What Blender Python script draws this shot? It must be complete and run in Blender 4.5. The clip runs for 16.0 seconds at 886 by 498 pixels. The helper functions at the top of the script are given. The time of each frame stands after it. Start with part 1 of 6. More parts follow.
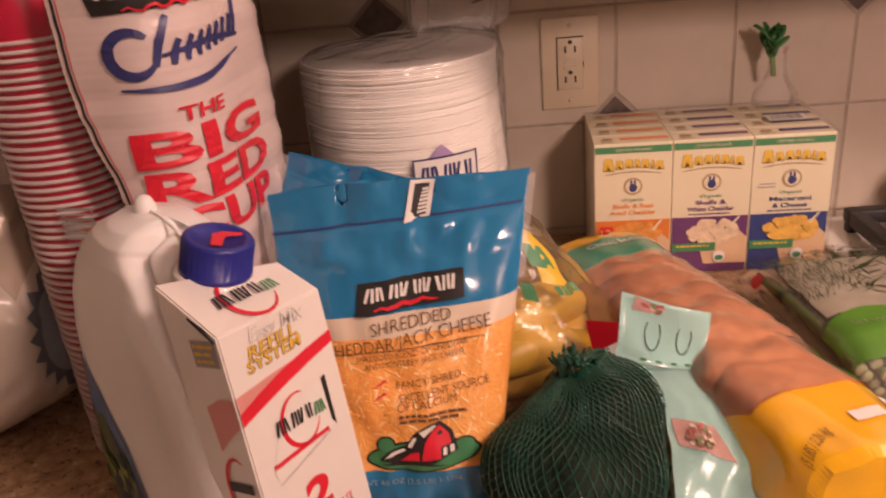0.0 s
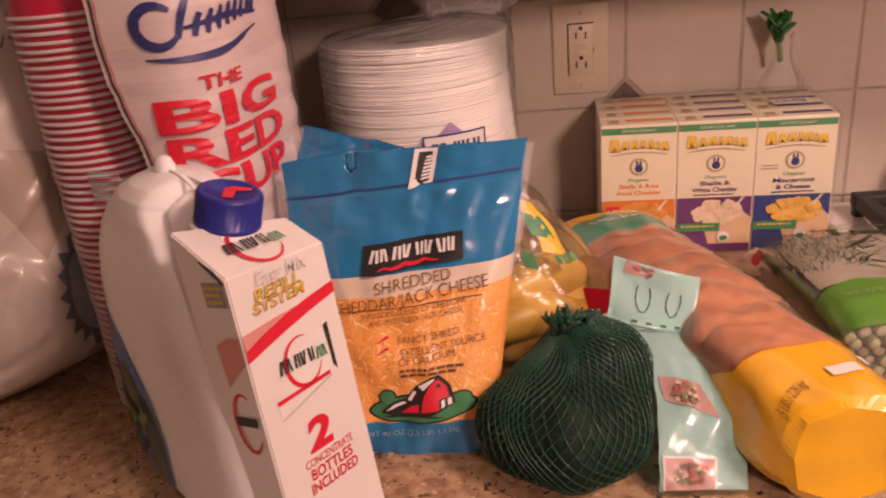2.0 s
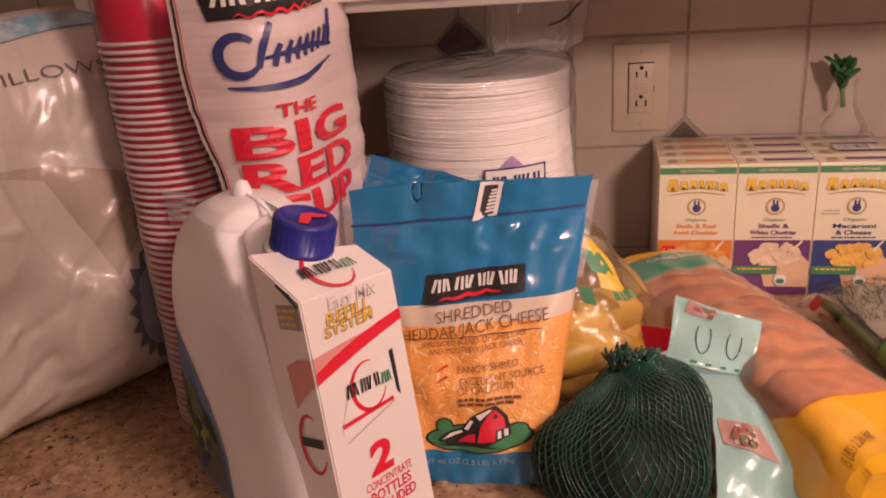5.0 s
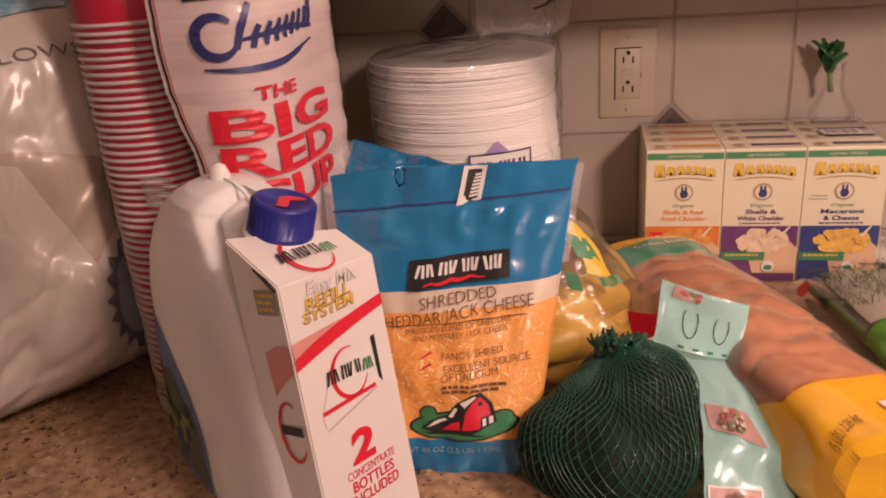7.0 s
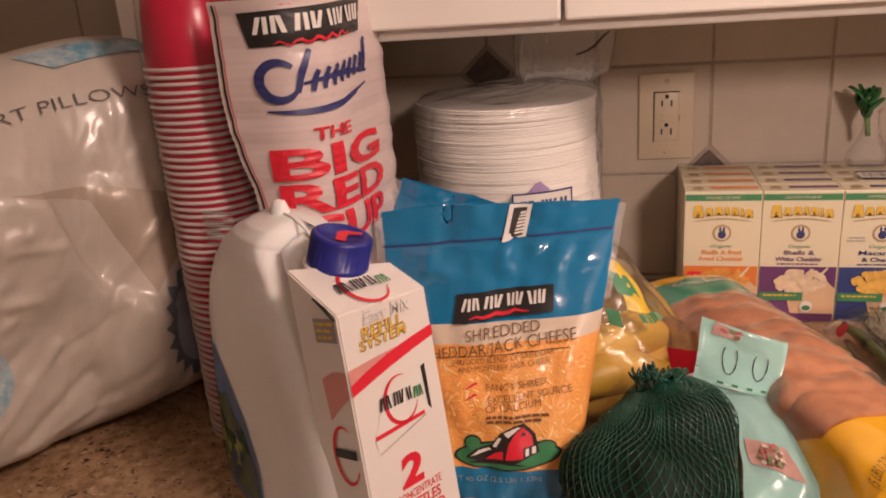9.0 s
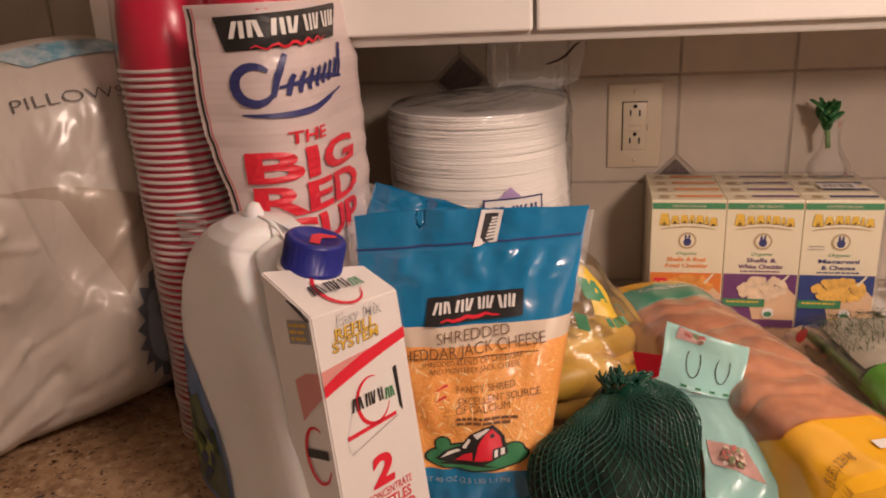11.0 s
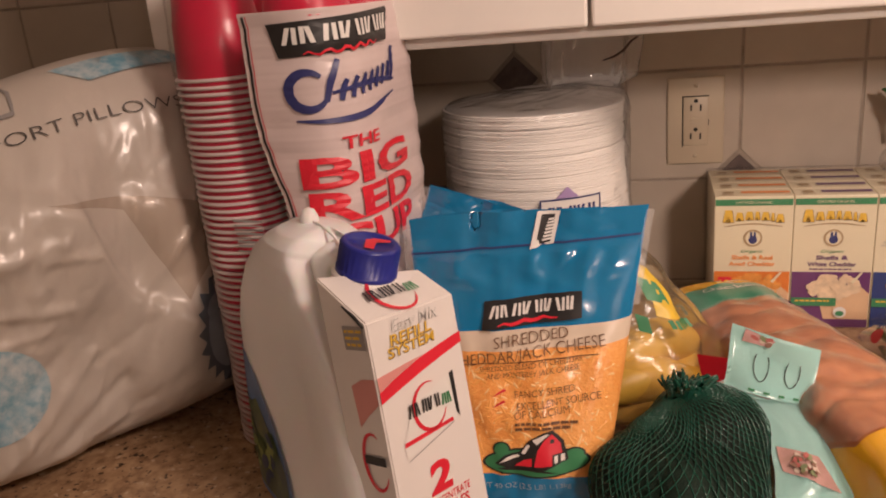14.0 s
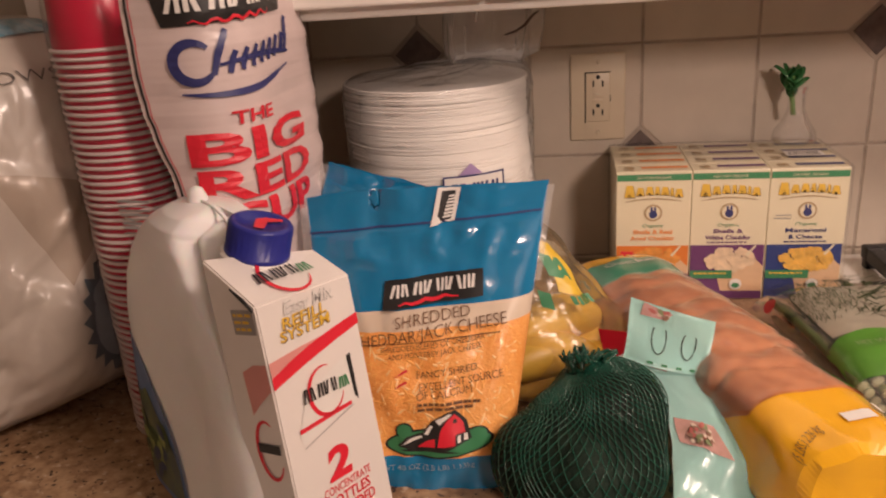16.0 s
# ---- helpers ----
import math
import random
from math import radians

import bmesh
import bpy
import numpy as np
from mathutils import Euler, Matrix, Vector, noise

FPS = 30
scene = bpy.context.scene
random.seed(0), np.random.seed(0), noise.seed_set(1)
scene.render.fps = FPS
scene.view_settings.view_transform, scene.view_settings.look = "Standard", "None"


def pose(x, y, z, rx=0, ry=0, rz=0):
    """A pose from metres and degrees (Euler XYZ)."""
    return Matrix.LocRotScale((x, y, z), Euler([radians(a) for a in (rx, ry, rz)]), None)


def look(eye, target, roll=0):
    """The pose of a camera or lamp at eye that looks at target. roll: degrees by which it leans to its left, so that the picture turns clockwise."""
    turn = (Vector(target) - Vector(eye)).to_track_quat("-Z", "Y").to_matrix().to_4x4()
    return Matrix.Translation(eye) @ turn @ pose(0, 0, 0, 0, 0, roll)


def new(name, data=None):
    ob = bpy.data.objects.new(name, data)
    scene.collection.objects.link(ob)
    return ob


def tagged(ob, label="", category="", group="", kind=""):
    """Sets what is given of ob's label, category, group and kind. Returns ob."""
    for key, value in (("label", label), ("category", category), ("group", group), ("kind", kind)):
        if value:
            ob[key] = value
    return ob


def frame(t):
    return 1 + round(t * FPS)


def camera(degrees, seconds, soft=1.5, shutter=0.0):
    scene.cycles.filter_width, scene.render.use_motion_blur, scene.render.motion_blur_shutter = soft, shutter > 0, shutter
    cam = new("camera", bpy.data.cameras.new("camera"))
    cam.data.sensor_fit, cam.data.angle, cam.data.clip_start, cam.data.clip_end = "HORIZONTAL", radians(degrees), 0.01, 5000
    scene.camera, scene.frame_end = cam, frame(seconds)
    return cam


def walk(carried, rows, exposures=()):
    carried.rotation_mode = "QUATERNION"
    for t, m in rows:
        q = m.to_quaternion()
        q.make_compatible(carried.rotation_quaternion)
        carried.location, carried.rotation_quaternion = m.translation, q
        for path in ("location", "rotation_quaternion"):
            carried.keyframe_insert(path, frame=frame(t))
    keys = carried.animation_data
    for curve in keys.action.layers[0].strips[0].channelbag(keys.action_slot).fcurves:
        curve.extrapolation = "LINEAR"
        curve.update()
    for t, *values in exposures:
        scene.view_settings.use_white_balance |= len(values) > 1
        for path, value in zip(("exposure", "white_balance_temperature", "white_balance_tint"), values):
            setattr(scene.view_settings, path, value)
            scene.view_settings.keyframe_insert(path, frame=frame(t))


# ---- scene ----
cam = camera(57.5, 16.0, soft=1.9, shutter=0.5)
PATH = [
    (0, (-0.082, -1.073, 1.375), (-0.201, 0.754, 0.569), -5.3),
    (0.5, (-0.056, -1.096, 1.361), (-0.143, 0.728, 0.545), -5.3),
    (1, (-0.041, -1.108, 1.357), (-0.119, 0.722, 0.551), -5.2),
    (1.5, (-0.041, -1.111, 1.357), (-0.157, 0.719, 0.558), -5.8),
    (2, (-0.055, -1.12, 1.356), (-0.252, 0.707, 0.567), -5.5),
    (2.5, (-0.068, -1.122, 1.355), (-0.292, 0.697, 0.554), -5.1),
    (3, (-0.068, -1.124, 1.363), (-0.323, 0.713, 0.614), -5.4),
    (3.5, (-0.065, -1.122, 1.361), (-0.26, 0.72, 0.606), -5.2),
    (4, (-0.071, -1.127, 1.365), (-0.315, 0.72, 0.637), -4.0),
    (6.5, (-0.077, -1.134, 1.358), (-0.391, 0.708, 0.646), -4.6),
    (7, (-0.072, -1.123, 1.353), (-0.334, 0.719, 0.619), -4.1),
    (7.5, (-0.07, -1.127, 1.355), (-0.342, 0.721, 0.642), -4.6),
    (8, (-0.089, -1.151, 1.365), (-0.499, 0.7, 0.726), -4.1),
    (8.5, (-0.085, -1.158, 1.364), (-0.441, 0.707, 0.734), -3.7),
    (9, (-0.081, -1.154, 1.362), (-0.419, 0.71, 0.721), -4.0),
    (11.5, (-0.082, -1.171, 1.365), (-0.339, 0.709, 0.735), -2.5),
    (12, (-0.085, -1.175, 1.362), (-0.394, 0.698, 0.731), -2.0),
    (12.5, (-0.069, -1.165, 1.363), (-0.384, 0.708, 0.736), -4.3),
    (13, (-0.075, -1.16, 1.36), (-0.429, 0.698, 0.711), -3.8),
    (13.5, (-0.074, -1.157, 1.361), (-0.444, 0.696, 0.706), -4.1),
    (14, (-0.08, -1.156, 1.365), (-0.487, 0.7, 0.74), -4.9),
    (14.5, (-0.089, -1.148, 1.359), (-0.456, 0.706, 0.706), -4.0),
    (15, (-0.084, -1.147, 1.36), (-0.435, 0.712, 0.711), -4.5),
    (15.5, (-0.077, -1.143, 1.359), (-0.35, 0.729, 0.709), -3.7),
    (16, (-0.068, -1.137, 1.357), (-0.272, 0.73, 0.669), -3.8),
]
walk(cam, [(t, look(eye, target, roll)) for t, eye, target, roll in PATH],
     [(0.0, 0.0, 6800, 24), (1.2, 0.0, 6800, 31), (4.0, 0.0, 6600, 30), (7.0, 0.0, 6450, 22), (9.0, -0.04, 6250, 12), (12.5, -0.07, 6120, 7), (16.0, -0.06, 6180, 8)])

# ---- light ----
world = bpy.data.worlds.new("world")
scene.world = world
world.use_nodes = True
world.node_tree.nodes["Background"].inputs[0].default_value = (1.0, 0.86, 0.74, 1)
world.node_tree.nodes["Background"].inputs[1].default_value = 0.025


def area_lamp(name, place, target, size, watts, colour):
    data = bpy.data.lights.new(name, "AREA")
    data.shape, data.size, data.energy, data.color = "DISK", size, watts, colour
    ob = new(name, data)
    ob.matrix_world = look(place, target)
    return ob


area_lamp("ceiling_lamp_light", (1.10, -1.36, 2.36), (0.1, -0.4, 0.9), 0.42, 30, (1.0, 0.715, 0.575))
# unseen lamp, added to brighten the wall below the cabinet
area_lamp("added_fill_light", (1.15, -3.3, 2.30), (0.4, -0.5, 1.1), 0.46, 54, (1.0, 0.73, 0.60))

# ---- materials ----
MATS = {}


def material(name, colour, rough=0.5, metal=0.0, vary=0.12, scale=30.0, bump=0.0, bump_scale=120.0, coat=0.0, second=None, spec=0.5, sheen=0.0, sss=0.0):
    """A procedural surface: two scales of tone, fine relief, optional clear coat."""
    if name in MATS:
        return MATS[name]
    m = bpy.data.materials.new(name)
    m.use_nodes = True
    nt = m.node_tree
    b = nt.nodes["Principled BSDF"]
    tc = nt.nodes.new("ShaderNodeTexCoord")
    n1 = nt.nodes.new("ShaderNodeTexNoise")
    n1.inputs["Scale"].default_value, n1.inputs["Detail"].default_value = scale, 6
    nt.links.new(tc.outputs["Object"], n1.inputs["Vector"])
    n2 = nt.nodes.new("ShaderNodeTexNoise")
    n2.inputs["Scale"].default_value, n2.inputs["Detail"].default_value = scale * 0.17, 3
    nt.links.new(tc.outputs["Object"], n2.inputs["Vector"])
    add = nt.nodes.new("ShaderNodeMath")
    add.operation = "ADD"
    nt.links.new(n1.outputs[0], add.inputs[0])
    nt.links.new(n2.outputs[0], add.inputs[1])
    ramp = nt.nodes.new("ShaderNodeMapRange")
    ramp.inputs[1].default_value, ramp.inputs[2].default_value = 0.7, 1.3
    nt.links.new(add.outputs[0], ramp.inputs[0])
    mix = nt.nodes.new("ShaderNodeMix")
    mix.data_type = "RGBA"
    lo = second or tuple(c * (1 - vary) for c in colour)
    hi = colour if second else tuple(min(1, c * (1 + vary * 0.6)) for c in colour)
    mix.inputs["A"].default_value, mix.inputs["B"].default_value = (*lo, 1), (*hi, 1)
    nt.links.new(ramp.outputs[0], mix.inputs["Factor"])
    nt.links.new(mix.outputs["Result"], b.inputs["Base Color"])
    b.inputs["Roughness"].default_value, b.inputs["Metallic"].default_value = rough, metal
    b.inputs["Coat Weight"].default_value, b.inputs["Coat Roughness"].default_value = coat, 0.12
    b.inputs["Specular IOR Level"].default_value = spec
    b.inputs["Sheen Weight"].default_value = sheen
    if sss:
        b.inputs["Subsurface Weight"].default_value = sss
        b.inputs["Subsurface Scale"].default_value = 0.01
    if bump:
        n3 = nt.nodes.new("ShaderNodeTexNoise")
        n3.inputs["Scale"].default_value, n3.inputs["Detail"].default_value = bump_scale, 4
        nt.links.new(tc.outputs["Object"], n3.inputs["Vector"])
        bp = nt.nodes.new("ShaderNodeBump")
        bp.inputs["Strength"].default_value, bp.inputs["Distance"].default_value = bump, 0.002
        nt.links.new(n3.outputs[0], bp.inputs["Height"])
        nt.links.new(bp.outputs[0], b.inputs["Normal"])
    MATS[name] = m
    return m


def film_material(name, tint=(1, 1, 1), haze=0.10, rough=0.10, gloss=0.35, bump_scale=45.0, bump=0.35, haze_tint=(0.9, 0.88, 0.85)):
    """Thin clear plastic film: see-through, with gloss that follows the angle and fine crinkles."""
    if name in MATS:
        return MATS[name]
    m = bpy.data.materials.new(name)
    m.use_nodes = True
    nt = m.node_tree
    nt.nodes.clear()
    out = nt.nodes.new("ShaderNodeOutputMaterial")
    tr = nt.nodes.new("ShaderNodeBsdfTransparent")
    tr.inputs[0].default_value = (*tint, 1)
    df = nt.nodes.new("ShaderNodeBsdfDiffuse")
    df.inputs[0].default_value = (*haze_tint, 1)
    gl = nt.nodes.new("ShaderNodeBsdfGlossy")
    gl.inputs["Roughness"].default_value = rough
    tc = nt.nodes.new("ShaderNodeTexCoord")
    nz = nt.nodes.new("ShaderNodeTexNoise")
    nz.inputs["Scale"].default_value, nz.inputs["Detail"].default_value, nz.inputs["Distortion"].default_value = bump_scale, 3, 0.8
    nt.links.new(tc.outputs["Object"], nz.inputs["Vector"])
    bp = nt.nodes.new("ShaderNodeBump")
    bp.inputs["Strength"].default_value, bp.inputs["Distance"].default_value = bump, 0.006
    nt.links.new(nz.outputs[0], bp.inputs["Height"])
    nt.links.new(bp.outputs[0], gl.inputs["Normal"])
    fr = nt.nodes.new("ShaderNodeFresnel")
    fr.inputs[0].default_value = 1.45
    nt.links.new(bp.outputs[0], fr.inputs["Normal"])
    k = nt.nodes.new("ShaderNodeMath")
    k.operation = "MULTIPLY"
    k.inputs[1].default_value = gloss * 4
    k.use_clamp = True
    nt.links.new(fr.outputs[0], k.inputs[0])
    m1 = nt.nodes.new("ShaderNodeMixShader")
    m1.inputs[0].default_value = haze
    nt.links.new(tr.outputs[0], m1.inputs[1])
    nt.links.new(df.outputs[0], m1.inputs[2])
    m2 = nt.nodes.new("ShaderNodeMixShader")
    nt.links.new(k.outputs[0], m2.inputs[0])
    nt.links.new(m1.outputs[0], m2.inputs[1])
    nt.links.new(gl.outputs[0], m2.inputs[2])
    nt.links.new(m2.outputs[0], out.inputs[0])
    MATS[name] = m
    return m


def granite(name):
    m = bpy.data.materials.new(name)
    m.use_nodes = True
    nt = m.node_tree
    b = nt.nodes["Principled BSDF"]
    tc = nt.nodes.new("ShaderNodeTexCoord")
    n = nt.nodes.new("ShaderNodeTexNoise")
    n.inputs["Scale"].default_value, n.inputs["Detail"].default_value = 90, 8
    nt.links.new(tc.outputs["Object"], n.inputs["Vector"])
    r = nt.nodes.new("ShaderNodeValToRGB")
    e = r.color_ramp.elements
    e[0].position, e[0].color = 0.34, (0.24, 0.14, 0.075, 1)
    e[1].position, e[1].color = 0.66, (0.46, 0.31, 0.18, 1)
    x = r.color_ramp.elements.new(0.48)
    x.color = (0.36, 0.225, 0.125, 1)
    nt.links.new(n.outputs[0], r.inputs[0])
    n2 = nt.nodes.new("ShaderNodeTexNoise")
    n2.inputs["Scale"].default_value, n2.inputs["Detail"].default_value = 170, 2
    nt.links.new(tc.outputs["Object"], n2.inputs["Vector"])
    st = nt.nodes.new("ShaderNodeMapRange")
    st.inputs[1].default_value, st.inputs[2].default_value = 0.62, 0.68
    nt.links.new(n2.outputs[0], st.inputs[0])
    mx = nt.nodes.new("ShaderNodeMix")
    mx.data_type = "RGBA"
    mx.inputs["B"].default_value = (0.05, 0.028, 0.02, 1)
    nt.links.new(r.outputs[0], mx.inputs["A"])
    nt.links.new(st.outputs[0], mx.inputs["Factor"])
    n4 = nt.nodes.new("ShaderNodeTexNoise")
    n4.inputs["Scale"].default_value, n4.inputs["Detail"].default_value = 120, 2
    mp = nt.nodes.new("ShaderNodeMapping")
    mp.inputs["Location"].default_value = (3.1, 7.7, 1.9)
    nt.links.new(tc.outputs["Object"], mp.inputs[0])
    nt.links.new(mp.outputs[0], n4.inputs["Vector"])
    st2 = nt.nodes.new("ShaderNodeMapRange")
    st2.inputs[1].default_value, st2.inputs[2].default_value = 0.64, 0.70
    nt.links.new(n4.outputs[0], st2.inputs[0])
    mx2 = nt.nodes.new("ShaderNodeMix")
    mx2.data_type = "RGBA"
    mx2.inputs["B"].default_value = (0.52, 0.40, 0.28, 1)
    nt.links.new(mx.outputs["Result"], mx2.inputs["A"])
    nt.links.new(st2.outputs[0], mx2.inputs["Factor"])
    nt.links.new(mx2.outputs["Result"], b.inputs["Base Color"])
    b.inputs["Roughness"].default_value = 0.32
    return m


M_GRANITE = granite("speckled_brown_laminate")
M_TILE = material("cream_glazed_tile", (0.53, 0.462, 0.380), 0.34, vary=0.10, scale=18, bump=0.10, bump_scale=40)
M_ACCENT = material("brown_stone_accent", (0.13, 0.095, 0.085), 0.45, vary=0.45, scale=90, bump=0.3, bump_scale=200)
M_GROUT = material("tan_grout", (0.40, 0.34, 0.28), 0.9, vary=0.25, scale=70, bump=0.4, bump_scale=300)
M_CAB = material("white_painted_wood", (0.85, 0.81, 0.75), 0.42, vary=0.04, scale=12, bump=0.05)
M_IVORY = material("ivory_outlet_plastic", (0.60, 0.51, 0.375), 0.38, vary=0.05, scale=25)
M_DARK = material("dark_slot", (0.015, 0.013, 0.012), 0.7)
M_WALL = material("painted_wall", (0.40, 0.36, 0.31), 0.85, vary=0.06, scale=8, bump=0.1)
M_CEIL = material("white_ceiling_paint", (0.78, 0.75, 0.70), 0.9, vary=0.04, scale=8)
M_FLOOR = material("tan_floor_tile", (0.35, 0.27, 0.19), 0.5, vary=0.2, scale=14)
M_WRAP = film_material("tight_clear_wrap", haze=0.02, gloss=0.15, bump_scale=20)

# ---- mesh helpers ----


def obj(name, bm, mat, parent=None, label="", smooth=True):
    me = bpy.data.meshes.new(name)
    bmesh.ops.recalc_face_normals(bm, faces=bm.faces)
    for f in bm.faces:
        f.smooth = smooth
    bm.to_mesh(me)
    bm.free()
    for m in (mat if isinstance(mat, (list, tuple)) else [mat]):
        me.materials.append(m)
    ob = new(name, me)
    if parent:
        ob.parent = parent
    if label:
        ob["label"] = label
    return ob


def part(name, bm, mat, parent, label="", smooth=True):
    return obj(name, bm, mat, parent, label, smooth)


def thing(name, label, category, group="", kind="", at=None):
    ob = new(name)
    ob.empty_display_size = 0.02
    if at:
        ob.matrix_world = at
    return tagged(ob, label, category, group, kind)


def add_box(bm, x0, x1, y0, y1, z0, z1, bevel=0.0, seg=2):
    vs = [bm.verts.new((x, y, z)) for z in (z0, z1) for x, y in ((x0, y0), (x1, y0), (x1, y1), (x0, y1))]
    fs = [bm.faces.new([vs[i] for i in q]) for q in ((3, 2, 1, 0), (4, 5, 6, 7), (0, 1, 5, 4), (1, 2, 6, 5), (2, 3, 7, 6), (3, 0, 4, 7))]
    if bevel:
        es = list({e for f in fs for e in f.edges})
        bmesh.ops.bevel(bm, geom=es, offset=bevel, segments=seg, affect="EDGES", profile=0.5)
    return bm


def box_bm(*a, **k):
    return add_box(bmesh.new(), *a, **k)


def add_grid(bm, fn, nu, nv, wrap=False):
    """A sheet through fn(u, v), u and v from 0 to 1."""
    rows = []
    for j in range(nv + 1):
        rows.append([bm.verts.new(fn(i / nu, j / nv)) for i in range(nu if wrap else nu + 1)])
    for j in range(nv):
        for i in range(nu):
            k = (i + 1) % nu if wrap else i + 1
            bm.faces.new((rows[j][i], rows[j][k], rows[j + 1][k], rows[j + 1][i]))
    return rows


def grid_bm(fn, nu, nv, wrap=False, caps=False):
    bm = bmesh.new()
    rows = add_grid(bm, fn, nu, nv, wrap)
    if caps:
        bm.faces.new(rows[0][::-1])
        bm.faces.new(rows[-1])
    return bm


def sheet(fn, nu, nv, t=0.0006):
    bm = grid_bm(fn, nu, nv)
    bmesh.ops.solidify(bm, geom=bm.faces[:], thickness=t)
    return bm


def lathe_bm(profile, seg=32, cap=True):
    bm = bmesh.new()
    rows = []
    for r, z in profile:
        rows.append([bm.verts.new((r * math.cos(2 * math.pi * i / seg), r * math.sin(2 * math.pi * i / seg), z)) for i in range(seg)])
    for a, b in zip(rows, rows[1:]):
        for i in range(seg):
            k = (i + 1) % seg
            bm.faces.new((a[i], a[k], b[k], b[i]))
    if cap:
        bm.faces.new(rows[0][::-1])
        bm.faces.new(rows[-1])
    return bm


def move(bm, m):
    bmesh.ops.transform(bm, matrix=m, verts=bm.verts)
    return bm


def tube_bm(points, radius, seg=8, bm=None, closed=False):
    bm = bm or bmesh.new()
    pts = [Vector(p) for p in points]
    rings = []
    for i, p in enumerate(pts):
        a, b = pts[max(0, i - 1)], pts[min(len(pts) - 1, i + 1)]
        if closed:
            a, b = pts[i - 1], pts[(i + 1) % len(pts)]
        d = (b - a).normalized()
        s = d.cross(Vector((0, 0, 1)) if abs(d.z) < 0.9 else Vector((1, 0, 0))).normalized()
        t = s.cross(d)
        r = radius[i] if isinstance(radius, (list, tuple)) else radius
        rings.append([bm.verts.new(p + r * (math.cos(2 * math.pi * k / seg) * s + math.sin(2 * math.pi * k / seg) * t)) for k in range(seg)])
    pairs = list(zip(rings, rings[1:])) + ([(rings[-1], rings[0])] if closed else [])
    for a, b in pairs:
        for k in range(seg):
            bm.faces.new((a[k], a[(k + 1) % seg], b[(k + 1) % seg], b[k]))
    if not closed:
        bm.faces.new(rings[0][::-1])
        bm.faces.new(rings[-1])
    return bm


def wob(p, scale, amount):
    return amount * noise.noise(Vector(p) * scale)


# prints: flat outlines laid onto a surface map(u, v, lift), u and v in metres


def plane_map(origin, right, up):
    o, r, u = Vector(origin), Vector(right).normalized(), Vector(up).normalized()
    n = r.cross(u)
    return lambda a, b, lift=0.0: o + a * r + b * u + lift * n


def poly_print(name, outlines, mp, mat, parent, lift=0.0006, label="", cut=0.02):
    """Closed outlines in (u, v), filled, split finely and laid onto the surface."""
    if 1 < len(outlines) <= 20:
        made = [poly_print(name, [line], mp, mat, parent, lift, label, cut) for line in outlines]
        return made[0]
    bm = bmesh.new()
    for line in outlines:
        vs = [bm.verts.new((a, b, 0)) for a, b in line]
        bm.faces.new(vs)
    bmesh.ops.triangulate(bm, faces=bm.faces[:])
    for _ in range(4):
        long = [e for e in bm.edges if e.calc_length() > cut]
        if not long:
            break
        bmesh.ops.subdivide_edges(bm, edges=long, cuts=1)
        bmesh.ops.triangulate(bm, faces=bm.faces[:])
    for v in bm.verts:
        v.co = mp(v.co.x, v.co.y, lift)
    return part(name, bm, mat, parent, label)


def ellipse(cx, cy, rx, ry, n=28, turn=0.0, a0=0.0, a1=360.0):
    c, s = math.cos(radians(turn)), math.sin(radians(turn))
    out = []
    full = a1 - a0 >= 360
    for i in range(n if full else n + 1):
        a = radians(a0 + (a1 - a0) * i / n)
        x, y = rx * math.cos(a), ry * math.sin(a)
        out.append((cx + c * x - s * y, cy + s * x + c * y))
    return out


def rect(x0, x1, y0, y1):
    return [(x0, y0), (x1, y0), (x1, y1), (x0, y1)]


def band(points, w0, w1):
    """A stroke along points, from width w0 at its ends to w1 in the middle."""
    top, low = [], []
    n = len(points)
    for i, (x, y) in enumerate(points):
        a, b = points[max(0, i - 1)], points[min(n - 1, i + 1)]
        dx, dy = b[0] - a[0], b[1] - a[1]
        l = math.hypot(dx, dy) or 1
        w = (w0 + (w1 - w0) * math.sin(math.pi * i / (n - 1))) / 2
        top.append((x - dy / l * w, y + dx / l * w))
        low.append((x + dy / l * w, y - dx / l * w))
    return top + low[::-1]


